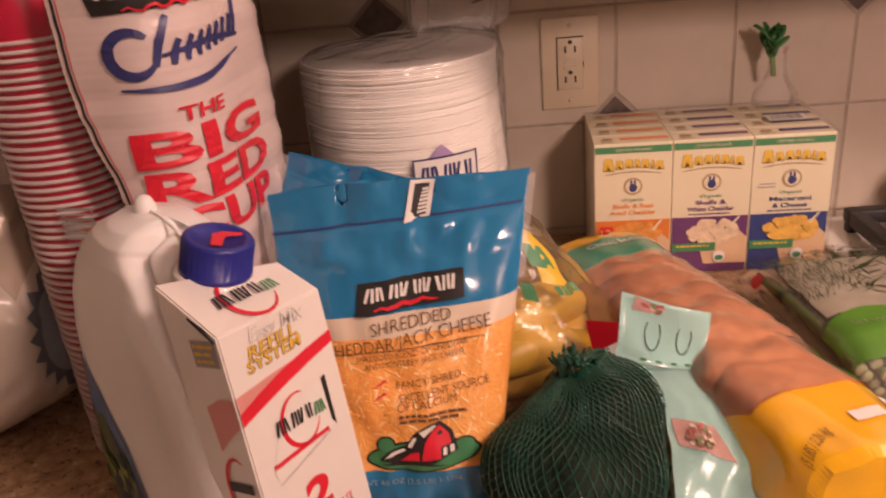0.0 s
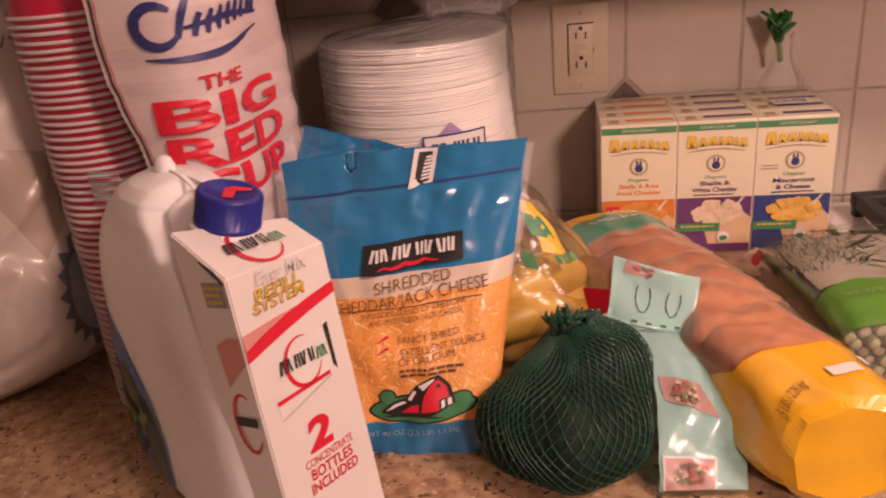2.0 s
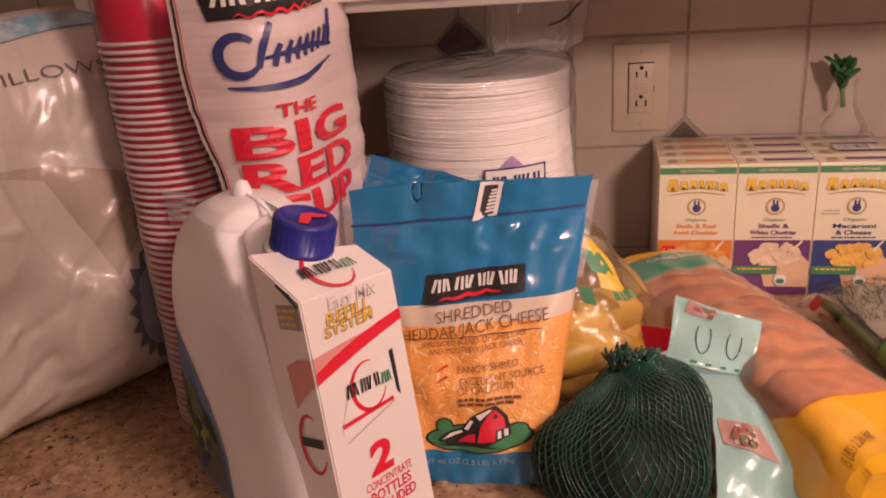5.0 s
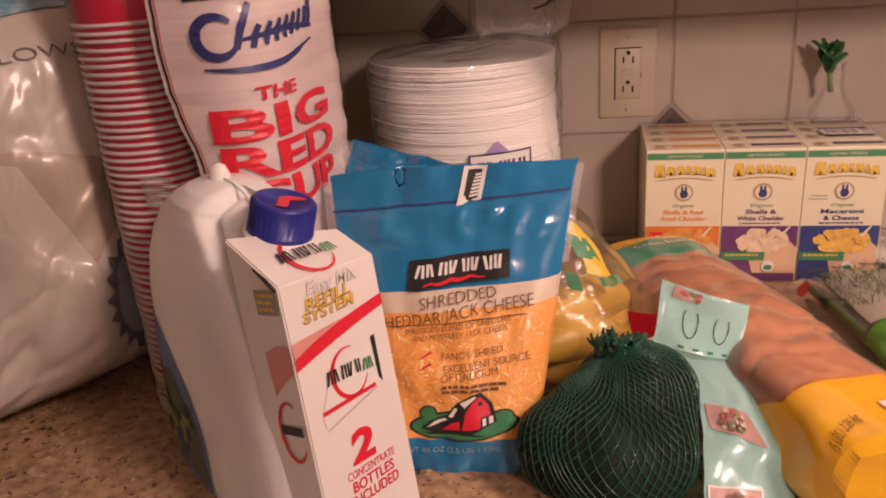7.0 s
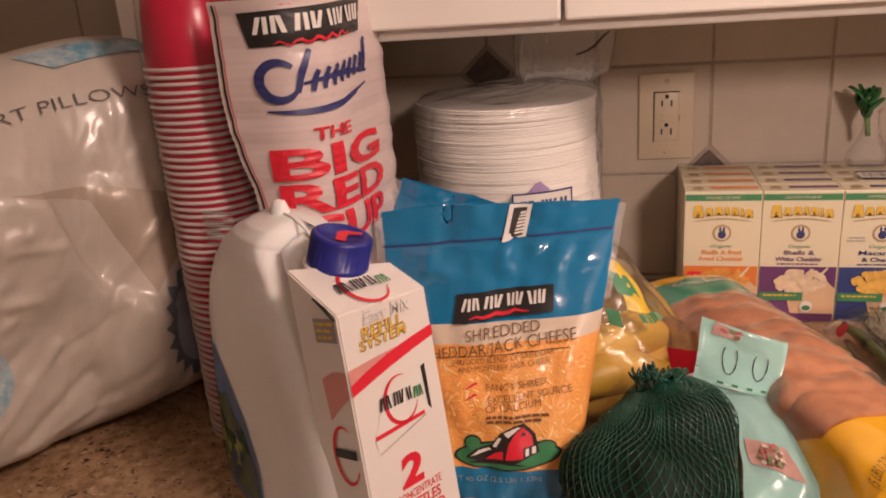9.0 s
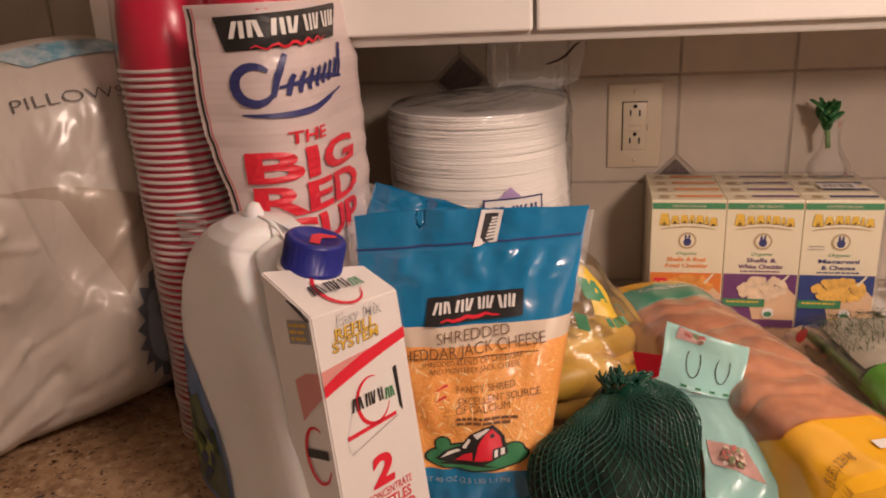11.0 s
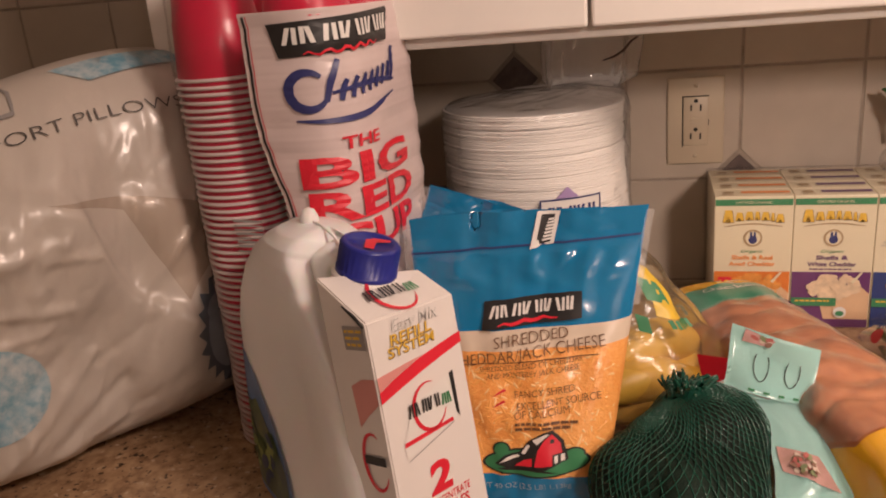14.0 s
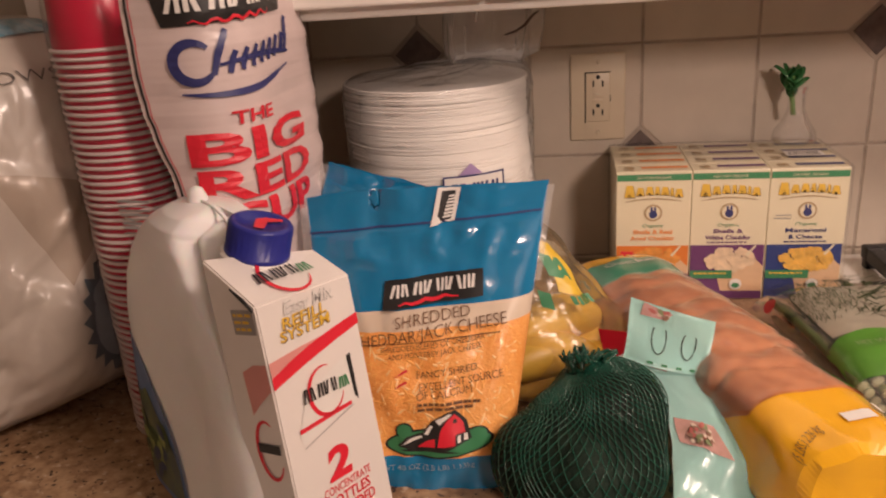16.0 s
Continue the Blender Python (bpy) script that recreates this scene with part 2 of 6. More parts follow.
def words(name, lines, mp, mat, parent, lift=0.0009, label="", cut=0.012):
    """Lines of (text, u, v, height, width or 0, slant, turn, weight): centred at (u, v baseline)."""
    bm = bmesh.new()
    for text, u, v, height, width, slant, turn, weight in lines:
        cu = bpy.data.curves.new("lettering", "FONT")
        cu.body, cu.size, cu.align_x, cu.resolution_u, cu.shear, cu.offset = text, 1.0, "CENTER", 3, slant, weight
        tmp = bpy.data.objects.new("lettering", cu)
        me = bpy.data.meshes.new_from_object(tmp)
        xs = [q.co.x for q in me.vertices]
        if xs:
            mid, span = (min(xs) + max(xs)) / 2, max(xs) - min(xs)
            sy = height / 0.70
            sx = width / span if width else sy
            c, s = math.cos(radians(turn)), math.sin(radians(turn))
            flat = bmesh.new()
            flat.from_mesh(me)
            for q in flat.verts:
                q.co = Vector(((q.co.x - mid) * sx, q.co.y * sy, 0))
            bmesh.ops.triangulate(flat, faces=flat.faces[:], ngon_method="EAR_CLIP")
            for _ in range(3):
                long = [e for e in flat.edges if e.calc_length() > cut]
                if not long:
                    break
                bmesh.ops.subdivide_edges(flat, edges=long, cuts=1)
                bmesh.ops.triangulate(flat, faces=flat.faces[:])
            flat.verts.index_update()
            made = [bm.verts.new(mp(u + c * q.co.x - s * q.co.y, v + s * q.co.x + c * q.co.y, lift)) for q in flat.verts]
            for f in flat.faces:
                corner = [made[q.index] for q in f.verts]
                if not bm.faces.get(corner):
                    bm.faces.new(corner)
            flat.free()
        bpy.data.objects.remove(tmp)
        bpy.data.meshes.remove(me)
        bpy.data.curves.remove(cu)
    return part(name, bm, mat, parent, label, smooth=False)


def bars(u, v, width, height, n, gap=0.3, seed=1):
    """A line of writing too small to read: short bars."""
    rng = random.Random(seed)
    out, x = [], u - width / 2
    while x < u + width / 2 - height:
        w = min(height * rng.uniform(1.2, 3.6), u + width / 2 - x)
        out.append(rect(x, x + w, v, v + height))
        x += w + height * gap * 2
    return out


def letter_blocks(x0, x1, y, h, n, rise=0.0):
    """A row of bold bars and slashes that stands for a word mark."""
    out = []
    step = (x1 - x0) / n
    for k in range(n):
        x, yy = x0 + k * step, y + rise * k
        b, w = step * 0.24, step * 0.84
        bar_at = x if k % 2 else x + w - b
        out.append([(bar_at, yy), (bar_at + b, yy), (bar_at + b, yy + h), (bar_at, yy + h)])
        lean = step * (0.26, -0.24, 0.12, 0.30, -0.10)[k % 5]
        foot = x + w * 0.42 - lean / 2 if k % 2 else x + w * 0.18 - lean / 2
        out.append([(foot, yy), (foot + b * 1.1, yy), (foot + b * 1.1 + lean, yy + h), (foot + lean, yy + h)])
    return out


# inks
I_RED = material("red_ink", (0.72, 0.020, 0.042), 0.4, vary=0.08)
I_BLUE = material("navy_ink", (0.035, 0.04, 0.16), 0.4, vary=0.08)
I_BLACK = material("black_ink", (0.02, 0.018, 0.018), 0.45, vary=0.1)
I_BROWN = material("brown_ink", (0.15, 0.065, 0.025), 0.5, vary=0.1)
I_WHITE = material("white_ink", (0.80, 0.77, 0.73), 0.45, vary=0.04)
I_GREEN = material("green_ink", (0.05, 0.24, 0.10), 0.45, vary=0.12)
I_YELLOW = material("yellow_ink", (0.78, 0.50, 0.06), 0.45, vary=0.1)
I_ORANGE = material("orange_ink", (0.80, 0.28, 0.07), 0.45, vary=0.1)
I_PURPLE = material("purple_ink", (0.13, 0.045, 0.16), 0.45, vary=0.1)
I_GREY = material("grey_ink", (0.33, 0.31, 0.30), 0.5, vary=0.1)

# ---- setting ----
COUNTER = 0.915
tagged(obj("floor", box_bm(-3.0, 3.0, -4.0, 0.15, -0.05, 0.0), M_FLOOR, smooth=False), "tan tiled kitchen floor below the counter", "floor", kind="structure")
tagged(obj("ceiling", box_bm(-3.0, 3.0, -4.0, 0.15, 2.45, 2.5), M_CEIL, smooth=False), "plain white painted kitchen ceiling", "ceiling", kind="structure")
# unseen wall, added to keep the far lamp off the counter's left side
tagged(obj("light_blocker_wall", box_bm(-1.36, 0.57, -2.22, -2.10, 0, 2.45), M_WALL, smooth=False), "unseen beige wall added to keep lamp light off the left side", "wall", kind="structure")
tagged(obj("wall_south", box_bm(-3.0, 3.0, -4.15, -4.0, 0, 2.45), M_WALL, smooth=False), "beige painted wall across the kitchen", "wall", kind="structure")
tagged(obj("wall_east", box_bm(3.0, 3.15, -4.15, 0.15, 0, 2.45), M_WALL, smooth=False), "beige painted kitchen side wall", "wall", kind="structure")
tagged(obj("wall_west", box_bm(-1.50, -1.36, -4.0, 0.0, 0, 2.45), M_WALL, smooth=False), "beige painted wall beside the counter", "wall", kind="structure")

wall_north = tagged(obj("wall_north", box_bm(-3.0, 3.0, -0.0014, 0.15, 0, 2.45), M_GROUT, smooth=False), "kitchen wall with cream tile backsplash and tan grout", "wall", kind="structure")
PITCH, GX, GZ, GAP = 0.152, 0.096, 1.075, 0.0035
DIAMOND = 0.036


def tile_mesh(corners):
    """One square tile; corners names those cut off for a diamond inlay."""
    h = (PITCH - GAP) / 2
    c = DIAMOND + 0.003 - GAP / 2
    line = []
    for n, (sx, sz) in enumerate(((-1, -1), (1, -1), (1, 1), (-1, 1))):
        if n in corners:
            if sx == sz:
                line += [(sx * h, sz * (h - c)), (sx * (h - c), sz * h)] if n == 0 or n == 2 else []
            else:
                line += [(sx * (h - c), sz * h), (sx * h, sz * (h - c))]
        else:
            line.append((sx * h, sz * h))
    bm = bmesh.new()
    f = bm.faces.new([bm.verts.new((x, 0.004, z)) for x, z in line])
    top = bmesh.ops.extrude_face_region(bm, geom=[f])
    vs = [v for v in top["geom"] if isinstance(v, bmesh.types.BMVert)]
    for v in vs:
        v.co.y = -0.003
    es = [e for e in bm.edges if all(abs(v.co.y + 0.003) < 1e-6 for v in e.verts)]
    bmesh.ops.bevel(bm, geom=es, offset=0.0014, segments=2, affect="EDGES", profile=0.5)
    bmesh.ops.recalc_face_normals(bm, faces=bm.faces)
    me = bpy.data.meshes.new("tile")
    bm.to_mesh(me)
    bm.free()
    for p in me.polygons:
        p.use_smooth = False
    me.materials.append(M_TILE)
    return me


def is_inlay(i, k):
    """Diamond inlays sit on every second crossing of the tile rows."""
    return (k == 0 and i % 4 == 0) or (k == 1 and i % 4 == 2)


tile_kinds = {}
for k in range(-2, 4):
    for i in range(-8, 5):
        cut = tuple(n for n, (a, b) in enumerate(((i, k), (i + 1, k), (i + 1, k + 1), (i, k + 1))) if is_inlay(a, b))
        if cut not in tile_kinds:
            tile_kinds[cut] = tile_mesh(cut)
        ob = new("tile", tile_kinds[cut])
        ob.parent = wall_north
        ob.location = (GX + (i + 0.5) * PITCH, 0.0, GZ + (k + 0.5) * PITCH)
        if is_inlay(i, k):
            d = DIAMOND - 0.002
            bm = bmesh.new()
            lo = [bm.verts.new((x, 0.004, z)) for x, z in ((-d, 0), (0, -d), (d, 0), (0, d))]
            e = d - 0.002
            hi = [bm.verts.new((x, -0.0035, z)) for x, z in ((-e, 0), (0, -e), (e, 0), (0, e))]
            bm.faces.new(hi)
            for q in range(4):
                bm.faces.new((lo[q], lo[(q + 1) % 4], hi[(q + 1) % 4], hi[q]))
            inlay = part("inlay_tile", bm, M_ACCENT, wall_north, "dark brown stone diamond inlay", smooth=False)
            inlay.location = (GX + i * PITCH, 0, GZ + k * PITCH)

# counter: back run to the cooker and a left return
bm = box_bm(-1.36, 0.349, -0.62, -0.001, 0.877, COUNTER, bevel=0.006, seg=3)
counter = tagged(obj("countertop", bm, M_GRANITE), "speckled brown granite-look laminate countertop", "countertop", kind="structure")
bm = box_bm(-1.36, -0.70, -2.05, -0.6205, 0.877, COUNTER, bevel=0.004, seg=2)
part("return_top", bm, M_GRANITE, counter)
base_unit = thing("base_cabinet", "white painted base cabinet under the brown countertop", "cabinet")
part("body", box_bm(-0.70, 0.349, -0.58, -0.01, 0.0, 0.876), M_CAB, base_unit, smooth=False)
for n in range(2):
    part("door", box_bm(-0.68 + n * 0.515, -0.175 + n * 0.515, -0.60, -0.581, 0.12, 0.86, bevel=0.003), M_CAB, base_unit, smooth=False)
side_unit = thing("base_cabinet", "white painted base cabinet under the counter return", "cabinet")
part("body", box_bm(-1.355, -0.74, -2.05, -0.63, 0.0, 0.876), M_CAB, side_unit, smooth=False)

# wall cabinet
CX0, CX1, CZ, CY = -0.566, 1.2, 1.312, -0.325
wall_cab = thing("wall_cabinet", "white painted wall cabinet with flat doors above the backsplash", "cabinet")
part("body", box_bm(CX0, CX1, CY + 0.02, -0.004, CZ - 0.012, 2.1, bevel=0.002), M_CAB, wall_cab, smooth=False)
for a, b in ((CX0, -0.0985), (-0.0945, 0.42), (0.424, CX1)):
    part("door", box_bm(a, b, CY, CY + 0.0185, CZ, 2.09, bevel=0.003), M_CAB, wall_cab, smooth=False)

# outlet
outlet = thing("wall_outlet", "ivory plastic double outlet with reset buttons on tiled wall", "outlet")
bm = box_bm(-0.001, 0.074, -0.0085, -0.003, 1.097, 1.217, bevel=0.0028, seg=3)
part("cover_plate", bm, M_IVORY, outlet)
ox, oz = 0.0365, 1.157
part("receptacle", box_bm(ox - 0.0165, ox + 0.0165, -0.0105, -0.0075, oz - 0.0335, oz + 0.0335, bevel=0.0012), M_IVORY, outlet)
# dark strips laid on the plate as the shadow round the receptacle
bm = bmesh.new()
for x0, x1, z0, z1 in ((-0.0178, -0.0165, -0.0345, 0.0345), (-0.0178, 0.0172, 0.0335, 0.0348), (0.0165, 0.0174, -0.006, 0.002)):
    add_box(bm, ox + x0, ox + x1, -0.0092, -0.0080, oz + z0, oz + z1)
part("shadow_gap", bm, M_DARK, outlet, smooth=False)
for s in (1, -1):
    bm = bmesh.new()
    zc = oz + s * 0.0195
    add_box(bm, ox - 0.0074, ox - 0.0052, -0.0112, -0.009, zc - 0.0045, zc + 0.0035)
    add_box(bm, ox + 0.0052, ox + 0.0074, -0.0112, -0.009, zc - 0.0050, zc + 0.0035)
    bmesh.ops.create_cone(bm, cap_ends=True, segments=16, radius1=0.0027, radius2=0.0027, depth=0.002, matrix=Matrix.Translation((ox, -0.0104, zc + 0.0085)) @ Matrix.Rotation(radians(90), 4, "X"))
    part("slots", bm, M_DARK, outlet, "dark socket slots", smooth=False)
for s in (0.0035, -0.0045):
    part("button", box_bm(ox - 0.008, ox + 0.008, -0.0118, -0.010, oz + s - 0.0025, oz + s + 0.0025, bevel=0.0006), M_IVORY, outlet)
for s in (0.0485, -0.0485):
    bm = bmesh.new()
    bmesh.ops.create_cone(bm, cap_ends=True, segments=16, radius1=0.003, radius2=0.0024, depth=0.0012, matrix=Matrix.Translation((ox, -0.009, oz + s)) @ Matrix.Rotation(radians(90), 4, "X"))
    part("screw", bm, M_IVORY, outlet)

# ---- cooker ----
M_ENAMEL = material("white_enamel", (0.80, 0.78, 0.75), 0.2, vary=0.03, coat=0.4)
M_IRON = material("black_cast_iron", (0.02, 0.02, 0.022), 0.55, vary=0.3, scale=80, bump=0.4, bump_scale=260)
M_REDPAN = material("red_enamel", (0.45, 0.03, 0.03), 0.25, vary=0.1, coat=0.5)
M_REDSIL = material("red_silicone", (0.62, 0.02, 0.035), 0.35, vary=0.06)
cooker = thing("gas_cooker", "white enamel gas cooker with black cast iron grates", "cooker")
part("body", box_bm(0.354, 1.112, -0.64, -0.012, 0.0, 0.905, bevel=0.006), M_ENAMEL, cooker)
part("cooktop", box_bm(0.3515, 1.112, -0.645, -0.010, 0.9055, 0.9175, bevel=0.005), M_ENAMEL, cooker)


def grate(x0, x1, y0, y1):
    bm = bmesh.new()
    z0, z1, w = 0.930, 0.949, 0.020
    add_box(bm, x0, x1, y0, y0 + w, z0, z1, bevel=0.003)
    add_box(bm, x0, x1, y1 - w, y1, z0, z1, bevel=0.003)
    add_box(bm, x0, x0 + w, y0 + w, y1 - w, z0, z1, bevel=0.003)
    add_box(bm, x1 - w, x1, y0 + w, y1 - w, z0, z1, bevel=0.003)
    ym = (y0 + y1) / 2
    add_box(bm, x0 + w, x1 - w, ym - w / 2, ym + w / 2, z0, z1, bevel=0.003)
    for y in (y0 + (y1 - y0) * 0.25, y0 + (y1 - y0) * 0.75):
        add_box(bm, x0 + w, x0 + 0.11, y - 0.005, y + 0.005, z0, z1, bevel=0.002)
        add_box(bm, x1 - 0.11, x1 - w, y - 0.005, y + 0.005, z0, z1, bevel=0.002)
    for x in (x0 + 0.002, x1 - 0.018):
        for y in (y0 + 0.002, y1 - 0.018):
            add_box(bm, x, x + 0.016, y, y + 0.016, 0.9170, z0 + 0.002, bevel=0.002)
    return bm


part("grate", grate(0.388, 0.735, -0.60, -0.055), M_IRON, cooker)
part("grate", grate(0.745, 1.092, -0.60, -0.055), M_IRON, cooker)
for y in (-0.48, -0.20):
    bm = lathe_bm([(0.045, 0.9168), (0.045, 0.922), (0.032, 0.924), (0.032, 0.929), (0.0, 0.930)], 24, cap=False)
    part("burner", move(bm, Matrix.Translation((0.562, y, 0))), M_IRON, cooker)
pan = thing("frying_pan", "red enamel frying pan resting on the cooker grate", "pan")
prof = [(0.001, 0.947), (0.085, 0.947), (0.100, 0.955), (0.118, 0.990), (0.121, 0.993), (0.115, 0.990), (0.096, 0.958), (0.08, 0.952), (0.001, 0.952)]
part("bowl", move(lathe_bm(prof, 40, cap=False), Matrix.Translation((0.590, -0.092, 0.003))), M_REDPAN, pan)
bm = tube_bm([(0.535, -0.192, 0.982), (0.505, -0.194, 0.979), (0.475, -0.196, 0.974), (0.430, -0.199, 0.968), (0.412, -0.200, 0.967), (0.404, -0.2005, 0.967)], [0.006, 0.009, 0.011, 0.0125, 0.011, 0.005], 14)
part("handle", bm, M_REDSIL, pan, "red silicone handle grip")

# ---- vase with a green sprig ----
M_GLASS = film_material("clear_glass", haze=0.10, rough=0.06, gloss=0.13, bump=0.0)
M_LEAF = material("green_leaf", (0.035, 0.16, 0.045), 0.4, vary=0.35, scale=60)
M_STEM = material("pale_green_stem", (0.16, 0.30, 0.08), 0.45, vary=0.2)
vase = thing("bud_vase", "small clear glass bud vase with a green sprig", "vase", at=pose(0.292, -0.004 - 0.034, 0))
prof = [(0.001, 1.0905), (0.026, 1.0905), (0.028, 1.094), (0.027, 1.105), (0.016, 1.122), (0.011, 1.135), (0.0105, 1.158), (0.013, 1.164)]
glass = lathe_bm(prof, 28, cap=False)
g = part("glass", glass, M_GLASS, vase)
g.visible_shadow = False
part("stem", tube_bm([(-0.004, -0.002, 1.128), (-0.006, -0.003, 1.140), (-0.008, -0.003, 1.155), (-0.008, -0.003, 1.185)], 0.0035, 8), M_STEM, vase)
rng = random.Random(4)
for n in range(13):
    ang, tilt = n * 137.5, 8 + 24 * (n % 3) / 2
    ln, wd = rng.uniform(0.024, 0.034), rng.uniform(0.008, 0.0115)
    z0 = 1.152 + 0.0036 * (n % 6)

    def leaf(u, v, ln=ln, wd=wd):
        w = wd * math.sin(math.pi * min(1, v * 0.86 + 0.14)) ** 0.8
        return Vector(((u - 0.5) * 2 * w, 0.010 * v * v, v * ln)) + Vector((0, -0.004 * (1 - (2 * u - 1) ** 2), 0))
    m = Matrix.Translation((-0.008, -0.003, z0)) @ Matrix.Rotation(radians(ang), 4, "Z") @ Matrix.Rotation(radians(-tilt), 4, "X")
    bm = move(grid_bm(leaf, 4, 7), m)
    bmesh.ops.solidify(bm, geom=bm.faces[:], thickness=0.0006)
    part("leaf", bm, M_LEAF, vase)

# ---- twelve-pack of pasta boxes ----
M_CREAM = material("cream_printed_card", (0.74, 0.66, 0.47), 0.42, vary=0.03, scale=20, coat=0.15)
M_PASTA_O = material("orange_pasta", (0.85, 0.36, 0.07), 0.4, vary=0.35, scale=160)
M_PASTA_W = material("white_pasta", (0.80, 0.62, 0.42), 0.4, vary=0.25, scale=160)
M_PASTA_Y = material("yellow_pasta", (0.88, 0.50, 0.10), 0.4, vary=0.35, scale=160)
M_BOWL_PRINT = material("printed_bowl", (0.74, 0.50, 0.30), 0.4, vary=0.15)
I_BLUEBOX = material("blue_box_print", (0.03, 0.05, 0.20), 0.42, vary=0.1)
I_ORBOX = material("orange_box_print", (0.72, 0.21, 0.03), 0.42, vary=0.1)
I_VIO = material("violet_box_print", (0.14, 0.035, 0.15), 0.42, vary=0.1)
I_BADGE = material("badge_tan", (0.42, 0.30, 0.16), 0.5, vary=0.2)
BW, BD, BH = 0.0915, 0.0345, 0.172
PACK = pose(0.047, -0.147, COUNTER, 0, 0, -3.0)
KINDS = [
    (I_ORBOX, I_ORANGE, M_PASTA_O, ("Shells & Real", "Aged Cheddar")),
    (I_VIO, I_PURPLE, M_PASTA_W, ("Shells &", "White Cheddar")),
    (I_BLUEBOX, I_BLUE, M_PASTA_Y, ("Macaroni", "& Cheese")),
]


def pasta_box(kind, col, row):
    field, ink, pasta, title = KINDS[kind]
    front = row == 0
    what = ("orange", "purple", "blue")[kind]
    ob = thing("pasta_box", f"cream and {what} printed macaroni and cheese card box", "food box", "shrink-wrapped pack of pasta boxes",
               at=PACK @ pose(col * (BW + 0.0005), row * (BD + 0.0005), 0))
    part("carton", box_bm(0, BW, 0, BD, 0, BH, bevel=0.0011), M_CREAM, ob, smooth=False)
    top = plane_map((0, 0, BH), (1, 0, 0), (0, 1, 0))
    stripe = I_ORANGE if kind == 0 else I_PURPLE if kind == 1 else I_BLUE
    poly_print("top_stripe", [rect(0.032, BW - 0.003, 0.013, 0.022)], top, stripe, ob, 0.0008)
    poly_print("top_badge", [ellipse(0.017, 0.017, 0.007, 0.0055, 16)], top, I_BADGE, ob, 0.0008)
    poly_print("top_band", [bar for bar in bars(0.017, 0.006, 0.016, 0.0022, 3, seed=col + 5)], top, I_BADGE, ob, 0.0008)
    if not front:
        return ob
    f = plane_map((0, 0, 0), (1, 0, 0), (0, 0, 1))
    poly_print("green_strip", [rect(0.0012, BW - 0.0012, BH - 0.0115, BH - 0.0035)], f, I_GREEN, ob, 0.0007)
    words("strip_text", [("CERTIFIED ORGANIC", BW / 2, BH - 0.0092, 0.0034, 0.042, 0, 0, 0.0)], f, M_CREAM, ob, 0.0012)
    # brand mark drawn as an arched golden shape
    rngb = random.Random(kind)
    marks, x = [], 0.010
    for n in range(7):
        w = (0.013, 0.010, 0.010, 0.006, 0.010, 0.004, 0.010)[n]
        y = BH - 0.034 + 0.0045 * math.sin(math.pi * (x + w / 2 - 0.010) / 0.072)
        h = 0.0155 if n == 0 else 0.0105
        marks.append([(x, y), (x + w * 0.28, y), (x + w * 0.38, y + h * 0.45), (x + w * 0.55, y + h * 0.45), (x + w * 0.7, y), (x + w, y), (x + w * 0.8, y + h), (x + w * 0.2, y + h)])
        x += w + 0.0014
    poly_print("brand_shadow", [[(a + 0.0007, b - 0.0009) for a, b in q] for q in marks], f, I_BROWN, ob, 0.0006)
    poly_print("brand_shape", marks, f, I_YELLOW, ob, 0.0010)
    poly_print("brand_underline", [band([(0.012 + 0.0135 * n / 1.2 * 0.5, BH - 0.0385 + 0.0035 * math.sin(math.pi * n / 12)) for n in range(13)], 0.0010, 0.0018)], f, I_BADGE, ob, 0.0007)
    poly_print("badge", [ellipse(BW / 2, BH - 0.0535, 0.0112, 0.0112, 24)], f, I_BADGE, ob, 0.0007)
    poly_print("badge_field", [ellipse(BW / 2, BH - 0.0535, 0.0088, 0.0088, 24)], f, M_CREAM, ob, 0.0010)
    poly_print("badge_mark", [ellipse(BW / 2, BH - 0.0555, 0.0050, 0.0052, 16), ellipse(BW / 2 - 0.0022, BH - 0.0485, 0.0014, 0.0035, 10), ellipse(BW / 2 + 0.0022, BH - 0.0485, 0.0014, 0.0035, 10)], f, I_BLUE, ob, 0.0013)
    words("title", [("Organic", BW / 2, BH - 0.0725, 0.0042, 0.026, 0.25, 0, 0.0)], f, I_GREEN, ob, 0.0008)
    dark = I_ORANGE if kind == 0 else I_PURPLE if kind == 1 else I_BLUE
    words("title", [(title[0], BW / 2, BH - 0.0815, 0.0055, 0.048 if kind != 1 else 0.036, 0, 0, 0.02), (title[1], BW / 2, BH - 0.0900, 0.0055, 0.055 if kind != 2 else 0.040, 0, 0, 0.02)], f, dark, ob, 0.0008)
    if kind:
        poly_print("small_print", bars(BW / 2, BH - 0.0948, 0.05, 0.0018, 5, seed=kind), f, dark, ob, 0.0008)
    if kind == 2:
        poly_print("small_print", bars(0.018, BH - 0.060, 0.018, 0.0015, 4, seed=7) + bars(0.018, BH - 0.064, 0.022, 0.0015, 4, seed=8), f, I_GREY, ob, 0.0008)
    poly_print("colour_field", [rect(0.0012, BW - 0.0012, 0.0012, BH - 0.0975)], f, field, ob, 0.0007)
    poly_print("bowl_picture", [[(0.034, 0.035), (0.040, 0.012), (BW - 0.0013, 0.012), (BW - 0.0013, 0.046), (0.080, 0.056), (0.036, 0.048)]], f, M_BOWL_PRINT, ob, 0.0010)
    blobs = []
    for n in range(80):
        a, r = rngb.uniform(0, 6.283), math.sqrt(rngb.random())
        cx, cy = 0.049 + 0.029 * r * math.cos(a), 0.0545 + 0.0145 * r * math.sin(a)
